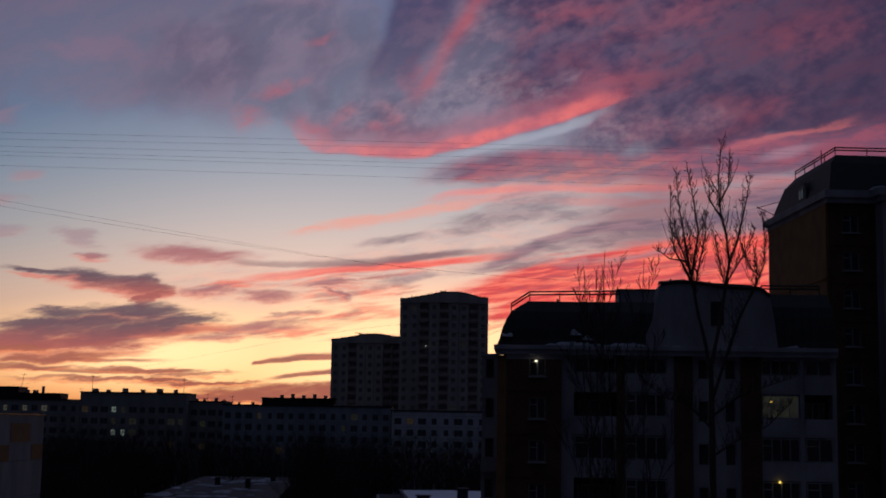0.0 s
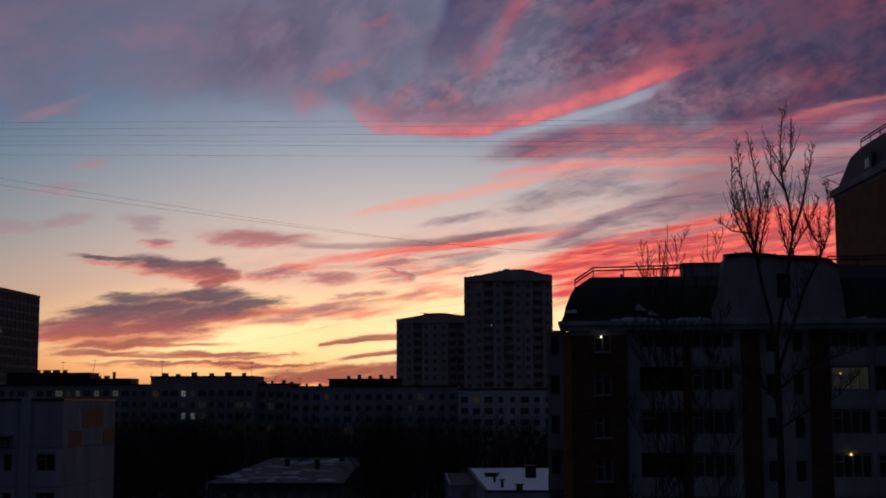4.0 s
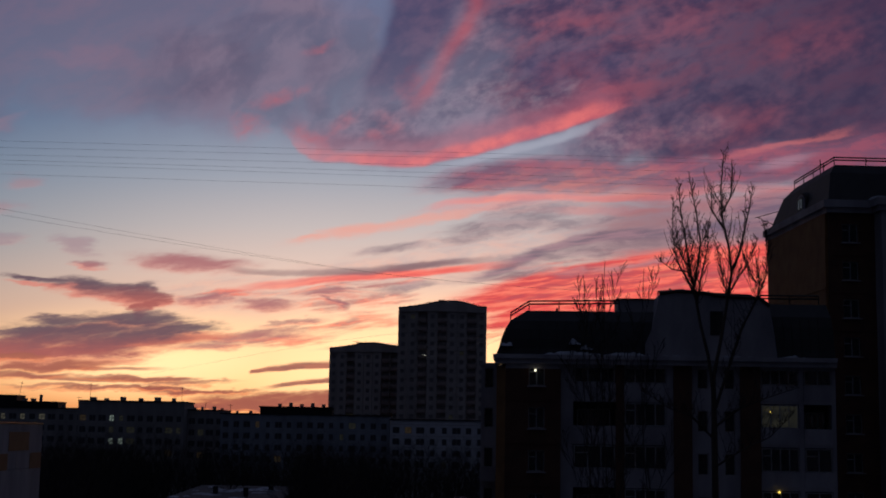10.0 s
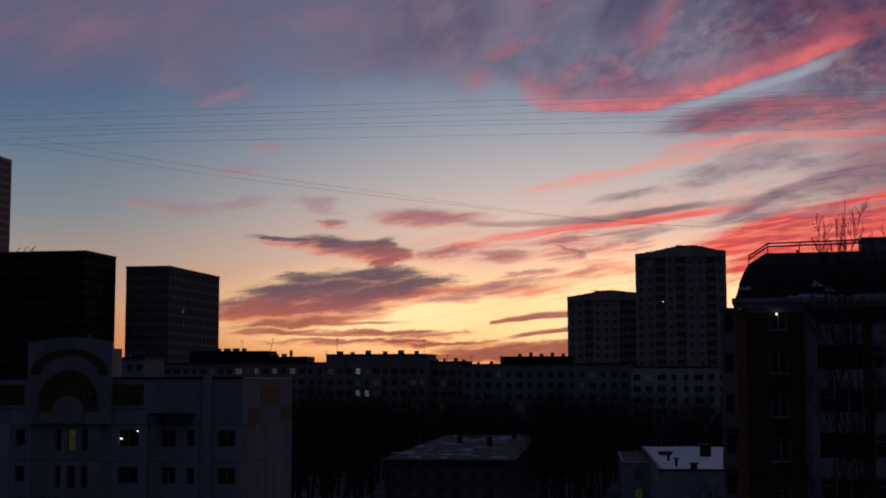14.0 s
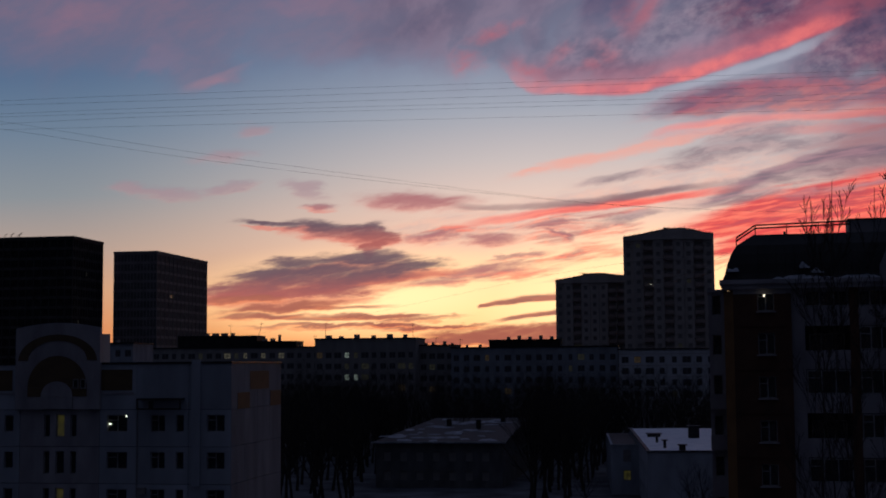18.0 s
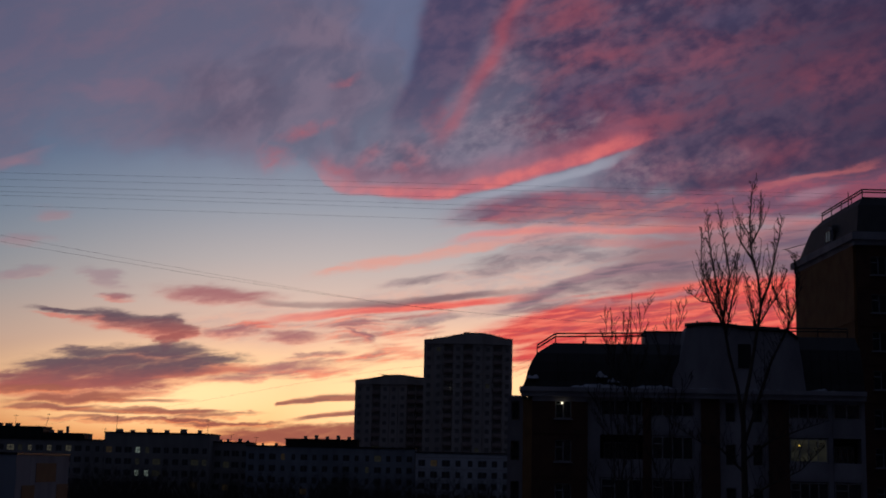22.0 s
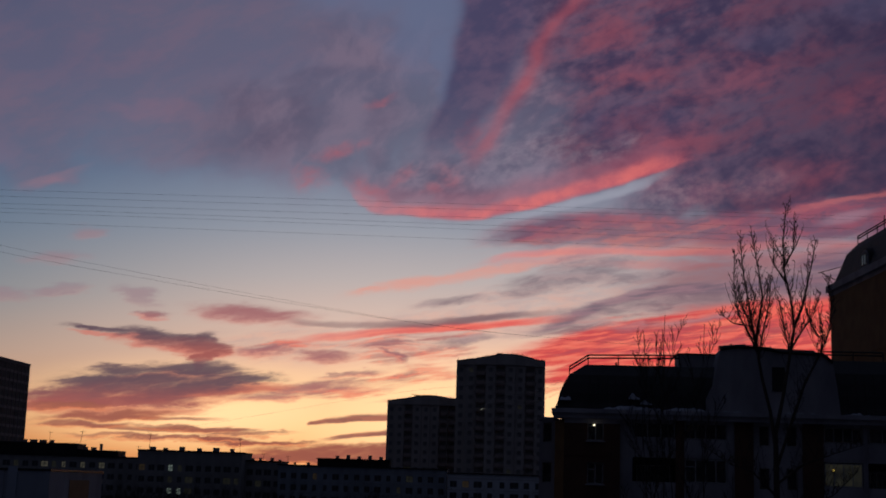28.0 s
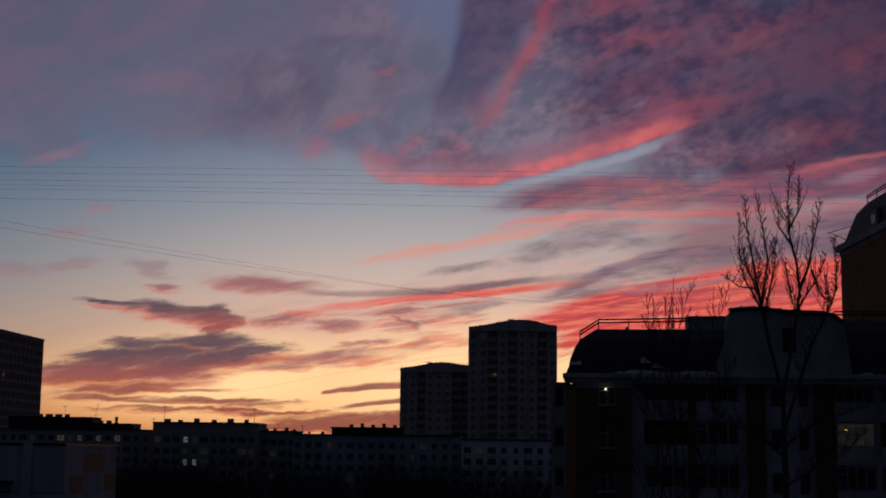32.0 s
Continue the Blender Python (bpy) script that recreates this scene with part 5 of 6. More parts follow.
# ---- towers and slabs farther off ----
def plain_tower(name, x, y, width, depth, height, label, rows, cols, lit_spots, crown, bow, heads, rust_cols=(), mat=None):
    """A prefabricated tower with a bowed front: jointed strips with openings, loggia strips, and a parapet that climbs to the middle.
    crown: the parapet's rise at fractions of the width; heads: small roof houses (from, to, rise)."""
    mat = mat or PANEL_GREY
    b = thing(name, x, y, 0, 0, label, "building", "residential towers")
    storey = (height - 1.6) / rows
    step = width / cols

    def rise(f):
        for (f0, r0), (f1, r1) in zip(crown, crown[1:]):
            if f0 <= f <= f1:
                return r0 + (r1 - r0) * (f - f0) / (f1 - f0)
        return crown[-1][1]

    for c in range(cols):
        loggia = c in rust_cols
        x0, x1 = c * step, (c + 1) * step
        base = -bow * math.sin(math.pi * (c + 0.5) / cols) ** 0.8
        proud = base + (0.7 if loggia else (0.0 if c % 2 else 0.25))
        w = step * (0.80 if loggia else 0.40)
        low, tall = (1.15, 1.25) if loggia else (0.95, 1.35)
        holes = [(x0 + (step - w) / 2, x0 + (step + w) / 2, storey * r + low, storey * r + low + tall) for r in range(rows)]
        part("front_strip", holes_wall(x0 + 0.03, x1 - 0.03, -0.3, height - 1.2, holes, proud, 0.5), PANEL_RUST if loggia else mat, b)
        part("strip_side", boxes((x0 + 0.02, x0 + 0.14, base + 0.1, 1.5, -0.3, height - 1.25), (x1 - 0.14, x1 - 0.02, base + 0.1, 1.5, -0.3, height - 1.25)), mat, b)
        if loggia:
            for r in range(rows):
                part("loggia_front", boxes((x0 + 0.2, x1 - 0.2, base - 0.25, base - 0.1, storey * r + 0.1, storey * r + 1.1)), PANEL_RUST, b)
        for r in range(rows):
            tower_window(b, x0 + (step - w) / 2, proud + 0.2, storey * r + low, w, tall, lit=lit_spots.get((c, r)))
        # parapet of this strip, its top on the climbing line
        z0, z1 = height + rise(c / cols), height + rise((c + 1) / cols)
        ring = ((x0, base - 0.3), (x1, base - 0.3), (x1, depth), (x0, depth))
        part("parapet", hull(bmesh.new(), [(px, py, height - 1.2) for px, py in ring], [(px, py, z1 if k in (1, 2) else z0) for k, (px, py) in enumerate(ring)]), mat, b)
        part("parapet_cap", hull(bmesh.new(), [(px, py - 0.1, (z1 if k in (1, 2) else z0) + 0.01) for k, (px, py) in enumerate(ring)], [(px, py - 0.1, (z1 if k in (1, 2) else z0) + 0.2) for k, (px, py) in enumerate(ring)]), DARK_METAL, b)
        for q in (0.15, 0.65):
            xx = x0 + step * q
            zz = height + rise((c + q) / cols)
            part("roof_post", tube(bmesh.new(), [(xx, base + 0.5, zz), (xx, base + 0.5, zz + 0.75)], [0.05, 0.05], 4), DARK_METAL, b)
    part("core", boxes((0.2, width - 0.2, 1.4, depth, -0.3, height - 1.3)), INSIDE, b)
    part("side_wall", boxes((-0.05, 0.2, 0.5, depth, -0.3, height - 1.2)), mat, b)
    part("side_wall", boxes((width - 0.2, width + 0.05, 0.5, depth, -0.3, height - 1.2)), mat, b)
    for x0, x1, z1 in heads:
        zb = height + rise((x0 + x1) / 2 / width)
        part("roof_house", boxes((x0, x1, 1.5, depth * 0.7, zb, zb + z1)), PANEL_DARK, b)
        part("roof_house_cap", boxes((x0 - 0.2, x1 + 0.2, 1.3, depth * 0.7 + 0.2, zb + z1, zb + z1 + 0.15)), DARK_METAL, b)
    return b


T = plain_tower("tower_block", -17.05, 431, 27.9, 22, 61.3, "tall grey panel tower with rusty loggia strips", 21, 9, {(1, 20): DIM, (5, 9): DIM, (6, 16): DIM},
                ((0.0, 0.0), (0.24, 0.75), (0.44, 1.8), (0.50, 2.1), (0.70, 2.15), (0.85, 1.2), (0.87, 0.9), (1.0, 0.6)), 4.0, [(12.7, 14.2, 0.8), (8.0, 10.2, 0.35)], (2, 4, 7))
for x, z0, z1 in ((8.0, 62.8, 63.6), (16.4, 63.3, 64.0)):
    part("aerial", tube(bmesh.new(), [(x, 3, z0), (x + 1.2, 3, z1)], [0.07, 0.06], 4), DARK_METAL, T)
bulb(T, 8.55, -4.1, 46.3, 0.11, BULB_GREEN)
L = plain_tower("tower_block", -42.1, 471, 27.0, 22, 50.6, "lower grey panel tower with rusty loggia strips", 17, 9, {(2, 9): DIM, (6, 1): WARM, (3, 6): DIM},
                ((0.0, 0.0), (0.30, 1.0), (0.38, 1.7), (0.63, 2.1), (0.71, 1.4), (1.0, 0.9)), 3.0, [(9.6, 10.9, 0.5), (12.0, 16.8, 0.3)], (2, 6, 7))
part("aerial", tube(bmesh.new(), [(7.8, 3, 53.3), (10.6, 3, 52.9)], [0.09, 0.09], 4), DARK_METAL, L)
part("aerial_post", tube(bmesh.new(), [(9.4, 3, 51.9), (9.4, 3, 53.4)], [0.09, 0.09], 4), DARK_METAL, L)


def slab(name, x, y, width, depth, height, storey, first, rows, cols, label, mat, lit, vents, group, w=1.7, h=1.6, missing=()):
    """A long prefabricated slab: front with openings, windows, flat roof with vents."""
    b = thing(name, x, y, 0, 0, label, "building", group)
    step = width / cols
    holes, spots = [], []
    for r in range(rows):
        z = first - storey * r - h / 2
        for c in range(cols):
            ww = w * (1.0, 1.25, 0.75, 1.0, 0.8, 0.7, 1.2)[(c * 3) % 7]
            x0 = (c + 0.5) * step - ww / 2
            holes.append((x0, x0 + ww, z, z + h))
            spots.append((x0, z, ww, r, c))
    part("front_wall", holes_wall(0, width, -0.3, height, holes, 0, 0.35), mat, b)
    for x0, z, ww, r, c in spots:
        tower_window(b, x0, 0.12, z, ww, h, lit=lit.get((r, c)), mat=SLAB_PANE)
    for r in range(rows):
        part("panel_joint", boxes((0.0, width, -0.03, -0.002, first - storey * (r - 0.5) - 0.05, first - storey * (r - 0.5) + 0.05)), PANEL_DARK, b)
    part("core", boxes((0.05, width - 0.05, 0.9, depth - 0.3, -0.3, height - 0.1)), INSIDE, b)
    part("end_wall", boxes((-0.02, 0.3, 0.36, depth, -0.3, height)), mat, b)
    part("end_wall", boxes((width - 0.3, width + 0.02, 0.36, depth, -0.3, height)), mat, b)
    part("roof_edge", boxes((-0.2, width + 0.2, -0.25, depth + 0.1, height, height + 0.3)), DARK_METAL, b)
    r = random.Random(int(width * 10))
    for x0, ww, hh in vents:
        x0, ww, hh = x0 + r.uniform(-0.8, 0.8), ww * r.uniform(0.5, 1.1), hh * r.uniform(0.5, 1.25)
        v = part("roof_vent", boxes((x0, x0 + ww, 2.0, 3.2, height + 0.3, height + 0.3 + hh)), PANEL_DARK, b)
        part("vent_cap", boxes((x0 - 0.05, x0 + ww + 0.05, 1.95, 3.25, height + 0.3 + hh, height + 0.38 + hh)), DARK_METAL, v)
    return b


# far slab seen over the panel block, the higher slab, the white one beside the towers and the nearer white one
slab("slab_block", -152, 372, 53, 14, 27.0, 2.95, 24.8, 4, 20, "grey prefabricated slab with a few lit windows", PANEL_DARK,
     {(0, c): (DIM, PALE)[c % 2] for c in (6, 9, 10, 11, 13, 15)}, [(45.0, 1.2, 0.5)], "panel slabs")
slab("slab_block", -97, 357, 27.5, 14, 28.9, 2.95, 24.6, 5, 11, "higher grey prefabricated slab with lit windows", PANEL_DARK,
     {(0, 0): WARM, (0, 3): COOL, (0, 4): DIM, (1, 3): DIM, (2, 3): COOL, (2, 4): COOL, (2, 5): DIM, (1, 5): DIM, (1, 9): DIM, (1, 10): DIM, (3, 9): WARM}, [(2.0 + 4.3 * k, 1.5, 0.8) for k in range(6)], "panel slabs")
slab("slab_block", -69.4, 362, 9.4, 12, 27.0, 2.95, 24.2, 4, 4, "narrow grey link between prefabricated slabs", PANEL_DARK, {(1, 1): DIM, (3, 1): WARM}, [(1 + 2.2 * k, 1.1, 0.7) for k in range(4)], "panel slabs")
slab("slab_block", -60.0, 358, 44.0, 12, 26.2, 2.95, 23.6, 4, 16, "pale prefabricated slab with dark windows", CONCRETE, {(0, 3): WARM, (3, 5): WARM, (1, 11): DIM, (0, 12): DIM},
     [(1.5, 0.9, 0.6), (4.0, 0.7, 0.9), (7.0, 0.9, 0.6)], "panel slabs", 1.5, 1.6)
slab("slab_block", -15.4, 350, 24.6, 12, 25.3, 2.88, 22.75, 4, 8, "white prefabricated slab with dark windows", WHITE_PANEL, {(0, 1): WARM, (3, 4): DIM}, [], "panel slabs", 1.75, 1.6)
slab("slab_block", -110.4, 250, 6.2, 10, 26.4, 2.9, 24.6, 3, 3, "small white house end behind the gable", CONCRETE, {}, [(1.0, 0.8, 0.5)], "panel slabs", 1.1, 1.4)

# dark technical storey with vents behind the pale slab
tech = thing("roof_storey", -50.3, 361.5, 26.5, 0, "dark technical storey on a slab roof", "roof house")
part("wall", boxes((0, 19.0, 0, 6, 0, 1.7)), ROOF, tech)
part("cap", boxes((-0.3, 19.3, -0.3, 6.3, 1.7, 1.95)), DARK_METAL, tech)
for k in range(5):
    part("roof_vent", boxes((4.5 + 2.9 * k, 5.4 + 2.9 * k, 2, 3, 1.95, 2.7 + 0.3 * (k % 2))), PANEL_DARK, tech)

# two lower roof storeys step down over the far slab
for x0, x1, h, vents in ((-142.0, -118.4, 3.1, ((7.6, 0.9), (9.6, 1.8), (12.3, 1.7), (15.2, 0.9))), (-118.3, -107.0, 1.45, ((0.9, 1.1), (3.2, 1.2), (5.6, 0.5)))):
    tech = thing("roof_storey", x0, 373.0, 27.3, 0, "dark technical storey stepping down along a slab roof", "roof house")
    part("wall", boxes((0, x1 - x0, 0, 8, 0, h)), ROOF, tech)
    part("cap", boxes((-0.15, x1 - x0 + 0.1, -0.2, 8.2, h, h + 0.18)), DARK_METAL, tech)
    for x, w in vents:
        v = part("roof_vent", boxes((x, x + w, 2, 3.2, h + 0.18, h + (1.9 if w < 0.6 else 0.85))), PANEL_DARK, tech)
        part("vent_cap", boxes((x - 0.08, x + w + 0.08, 1.92, 3.28, h + (1.9 if w < 0.6 else 0.85), h + (2.0 if w < 0.6 else 0.97))), DARK_METAL, v)


def aerial(x, y, z, h, lean=0.0):
    a = thing("roof_aerial", x, y, z, 0, "thin dark aerial on a flat roof", "aerial", "roof aerials")
    part("mast", tube(bmesh.new(), [(0, 0, 0), (lean, 0, h)], [0.07, 0.05], 4), DARK_METAL, a)
    part("cross_bar", tube(bmesh.new(), [(lean * 0.9 - 0.7, 0, h * 0.9), (lean * 0.9 + 0.7, 0, h * 0.9)], [0.04, 0.04], 4), DARK_METAL, a)


for x, y, z, h, lean in ((-103, 379, 27.2, 3.4, 0), (-96, 364, 29.1, 4.6, 0.2), (-71.5, 364, 29.1, 4.0, 0.0), (-66, 368, 27.2, 2.2, 0.3), (-58.5, 364, 26.4, 2.4, 0), (-119.6, 379, 30.5, 3.9, 0.7), (-128.2, 379, 30.5, 3.4, 0)):
    aerial(x, y, z, h, lean)


def office(x, y, width, depth, height, floors, label, mat, lit, pane, columns=12):
    """An office slab of glazed floors between thin cladding bands."""
    b = thing("office_tower", x, y, 0, 0, label, "building", "office towers")
    storey = height / floors
    part("core", boxes((0.3, width - 0.3, 0.3, depth - 0.3, 0, height - 0.3)), INSIDE, b)
    for face in ("front", "side"):
        long = width if face == "front" else depth
        step = long / columns
        turn, at = (0, (0, 0, 0)) if face == "front" else (90, (width, 0, 0))
        g = boxes((0.0, long, 0.10, 0.16, 0.0, height))
        part("glazing", g, pane, b, "", at, turn)
        for f in range(floors + 1):
            part("floor_band", boxes((0.0, long, -0.05, 0.2, storey * f - 0.55, storey * f + 0.55)), mat, b, "", at, turn)
        for c in range(columns + 1):
            part("mullion", boxes((step * c - 0.16, step * c + 0.16, -0.14, 0.09, 0.0, height)), mat, b, "", at, turn)
        for (side, f, c), m in lit.items():
            if side == face:
                part("lit_window", boxes((step * c + 0.7, step * (c + 1) - 0.9, 0.02, 0.09, storey * f + 1.2, storey * (f + 1) - 1.0)), m, b, "lit from inside", at, turn)
    part("back_wall", boxes((0.0, width - 0.2, depth - 0.3, depth, 0, height), (0.0, 0.3, 0.2, depth - 0.3, 0, height)), mat, b)
    part("roof_edge", boxes((-0.3, width + 0.3, -0.3, depth + 0.3, height, height + 0.9)), mat, b)
    return b


office(-225.3, 520, 18.2, 59.0, 67.6, 18, "dark grey office slab with glazed floors", OFFICE_LIGHT, {("front", 12, 3): DIM, ("side", 13, 3): DIM}, GREY_PANE, 13)
B1 = office(-262.0, 480, 37.5, 27.0, 70.4, 19, "black office slab with glazed floors and rooftop aerials", OFFICE, {("front", 8, 10): DIM, ("side", 6, 3): WARM, ("side", 8, 4): DIM, ("side", 10, 2): DIM, ("side", 15, 5): DIM, ("side", 4, 3): DIM}, OFFICE_PANE, 12)
for x, h in ((7.5, 1.8), (10.2, 2.0), (12.8, 1.4), (13.6, 2.2)):
    part("roof_crane", tube(bmesh.new(), [(x, 4, 71.2), (x + 0.2, 4, 71.3 + h * 0.7), (x + 1.4, 4, 71.3 + h)], [0.16, 0.14, 0.12], 5), DARK_METAL, B1)
# cladding and panes carry the sky's blue reflection as their own colour
office(-398.0, 650, 45.0, 12.0, 138.0, 34, "very tall glass tower, coloured blue for the reflected sky", material("sky_tinted_steel", (0.05, 0.05, 0.16), (0.09, 0.09, 0.26), 0.4, 4, 0.3), {}, SKY_TINTED_PANE, 10)


# ---- low buildings in the yard ----
def build_hip_house():
    b = thing("low_house", -54.9, 244, 0, 0, "low old house with patchy snow on its lean-to roof", "building")
    w, d, z = 23.2, 40.0, 8.0
    holes = [(1.5 + 3.0 * c, 2.8 + 3.0 * c, z0, z0 + 1.6) for c in range(7) for z0 in (1.2, 4.6)]
    part("front_wall", holes_wall(0, w, -0.3, z, holes, 0, 0.4), OLD_RENDER, b)
    for x0, x1, z0, z1 in holes:
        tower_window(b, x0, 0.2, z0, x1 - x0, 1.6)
    part("side_wall", boxes((0, 0.4, 0.41, d, -0.3, z), (w - 0.4, w, 0.41, d, -0.3, z), (0.4, w - 0.4, d - 0.4, d, -0.3, z)), OLD_RENDER, b)
    part("core", boxes((0.5, w - 0.5, 1.0, d - 0.5, -0.3, z - 0.1)), INSIDE, b)
    bm = bmesh.new()
    hull(bm, [(-0.6, -0.6, z), (w + 0.6, -0.6, z), (w + 0.6, d + 0.6, z), (-0.6, d + 0.6, z)], [(4.3, 38.0, 10.8), (w + 0.2, 38.0, 10.8), (w + 0.2, 39.0, 10.8), (4.3, 39.0, 10.8)])
    part("roof", bm, ROOF, b)
    # snow in patches on the slope
    r = random.Random(4)
    slope = 2.8 / 38.6
    for k in range(44):
        y = r.uniform(0.0, 35.5)
        left = -0.2 + 4.3 * y / 38.6
        x = r.uniform(left + 0.3, w - 2.5)
        s, e = r.uniform(0.6, 2.2), r.uniform(1.2, 3.4)
        zz = z + slope * (y + 0.6) + 0.02
        bm = bmesh.new()
        ring = [(x + s * math.cos(a) * (0.7 + 0.5 * r.random()), y + e * 0.5 * math.sin(a) * (0.7 + 0.5 * r.random())) for a in (2 * math.pi * i / 9 for i in range(9))]
        hull(bm, [(px, py, zz + slope * (py - y) - 0.05) for px, py in ring], [(x + (px - x) * 0.8, y + (py - y) * 0.8, zz + slope * (py - y) * 0.8 + 0.10) for px, py in ring])
        part("snow_patch", bm, OLD_SNOW, b)
    for x, y in ((9.0, 24.0), (15.5, 20.0), (19.0, 30.0)):
        part("chimney", boxes((x, x + 0.9, y, y + 0.9, 8.5, 11.2)), ROOF, b)
    part("eaves_board", boxes((-0.7, w + 0.7, -0.75, -0.6, z - 0.15, z + 0.1)), OLD_SNOW, b)


build_hip_house()


def build_low_annex():
    b = thing("low_annex", -5.0, 203, 0, 4.2, "low white building with snow-covered flat roofs and a lit window", "building")
    w, d, z, wing = 24.0, 72.0, 9.0, 31.0
    part("front_wall", boxes((0, w, 0, 0.4, -0.3, z)), CONCRETE, b)
    side = [(5.0 + 5.2 * c, 6.8 + 5.2 * c, z0, z0 + 1.8) for c in range(5) for z0 in (1.4, 4.9)]
    part("side_wall", holes_wall(-wing, -0.4, -0.3, z, [(-x1, -x0, z0, z1) for x0, x1, z0, z1 in side], 0, 0.4), CONCRETE, b, "", (0, 0, 0), -90)
    for x0, x1, z0, z1 in side:
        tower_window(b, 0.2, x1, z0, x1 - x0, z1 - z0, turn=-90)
    # wing that stands out to the side
    spots = [(-2.6, -1.3, 2.3, 3.95), (-2.6, -1.3, 5.4, 7.4)]
    part("wing_wall", holes_wall(-4.6, -0.02, -0.3, z - 0.9, spots, wing, 0.4), CONCRETE, b)
    for k, (x0, x1, z0, z1) in enumerate(spots):
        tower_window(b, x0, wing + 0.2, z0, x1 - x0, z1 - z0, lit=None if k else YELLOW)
    part("wing_side", boxes((-4.6, -4.2, wing + 0.41, d, -0.3, z - 0.9)), CONCRETE, b)
    part("core", boxes((1.0, w - 0.5, 1.0, d - 0.5, -0.3, z - 0.25), (-4.1, 0.9, wing + 1.0, d - 0.5, -0.3, z - 1.15)), INSIDE, b)
    part("far_wall", boxes((w - 0.4, w, 0.41, d, -0.3, z), (0.0, w - 0.4, d - 0.4, d, -0.3, z), (-4.2, 0.0, d - 0.4, d, -0.3, z - 0.9), (-0.02, 0.38, wing + 0.41, d - 0.4, -0.3, z)), CONCRETE, b)
    part("roof", boxes((0.4, w - 0.4, 0.4, d - 0.4, z - 0.2, z - 0.02), (-4.2, -0.03, wing + 0.4, d - 0.4, z - 1.1, z - 0.92)), ROOF, b)

    def snowfield(x0, x1, y0, y1, n, m):
        bm = bmesh.new()
        grid = [[bm.verts.new((x0 + (x1 - x0) * i / n, y0 + (y1 - y0) * j / m, z + 0.06 + 0.12 * noise.noise((i * 0.8, j * 0.6, x0)))) for i in range(n + 1)] for j in range(m + 1)]
        for r0, r1 in zip(grid, grid[1:]):
            for i in range(n):
                bm.faces.new((r0[i], r0[i + 1], r1[i + 1], r1[i]))
        part("roof_snow", bm, SNOW, b, "smooth snow on the flat roof")

    snowfield(0.5, w - 0.5, 0.5, d - 0.5, 10, 18)
    part("coping", boxes((-0.15, w + 0.1, -0.15, 0.4, z, z + 0.2)), DARK_METAL, b)
    part("coping", boxes((-0.15, 0.35, 0.4, d, z, z + 0.2)), DARK_METAL, b)
    part("coping", boxes((-4.75, -0.03, wing - 0.15, wing + 0.3, z - 0.9, z - 0.7)), CONCRETE, b)
    # roof vents with caps
    for x, y, s, h in ((4.8, 2.6, 0.9, 0.8), (10.6, 3.0, 0.9, 0.8), (2.8, 8.0, 0.4, 1.2), (8.8, 36.0, 1.8, 2.0), (2.0, 40.0, 2.2, 0.5), (2.4, 22.0, 0.4, 1.0)):
        v = part("roof_vent", boxes((x, x + s, y, y + s, z, z + h)), DARK_METAL, b)
        part("vent_cap", boxes((x - 0.25, x + s + 0.25, y - 0.25, y + s + 0.25, z + h, z + h + 0.15)), DARK_METAL, v)


build_low_annex()

# ---- trees ----
def grow(bm_main, bm_twig, start, way, length, radius, depth, r, upward, sides=4, spread=0.7, least=0.006):
    """One limb with its side shoots; thick wood and twigs go to two meshes."""
    steps = 5 if depth > 1 else 3
    pts, rad = [Vector(start)], [radius]
    d = Vector(way).normalized()
    for i in range(steps):
        d = (d + Vector((r.uniform(-1, 1), r.uniform(-1, 1), r.uniform(-0.5, 1.0) + upward)) * 0.13).normalized()
        pts.append(pts[-1] + d * length / steps)
        rad.append(max(radius * (1 - 0.82 * (i + 1) / steps), least * 0.7))
    tube(bm_main if depth > 1 else bm_twig, pts, rad, sides if depth > 1 else 3)
    if depth == 0:
        return
    shoots = {3: 9, 2: 7, 1: 4}[depth]
    for k in range(shoots):
        s = 0.22 + 0.74 * (k + r.random() * 0.8) / shoots
        i = min(int(s * steps), steps - 1)
        p = pts[i].lerp(pts[i + 1], s * steps - i)
        turn = r.uniform(0, 2 * math.pi)
        side = Vector((math.cos(turn), math.sin(turn), 0.0))
        out = (d * (1.0 - spread * 0.5) + side * spread + Vector((0, 0, upward))).normalized()
        grow(bm_main, bm_twig, p, out, length * r.uniform(0.34, 0.52) * (1.15 - 0.5 * s), max(rad[i] * 0.5, least), depth - 1, r, upward, sides, spread, least)


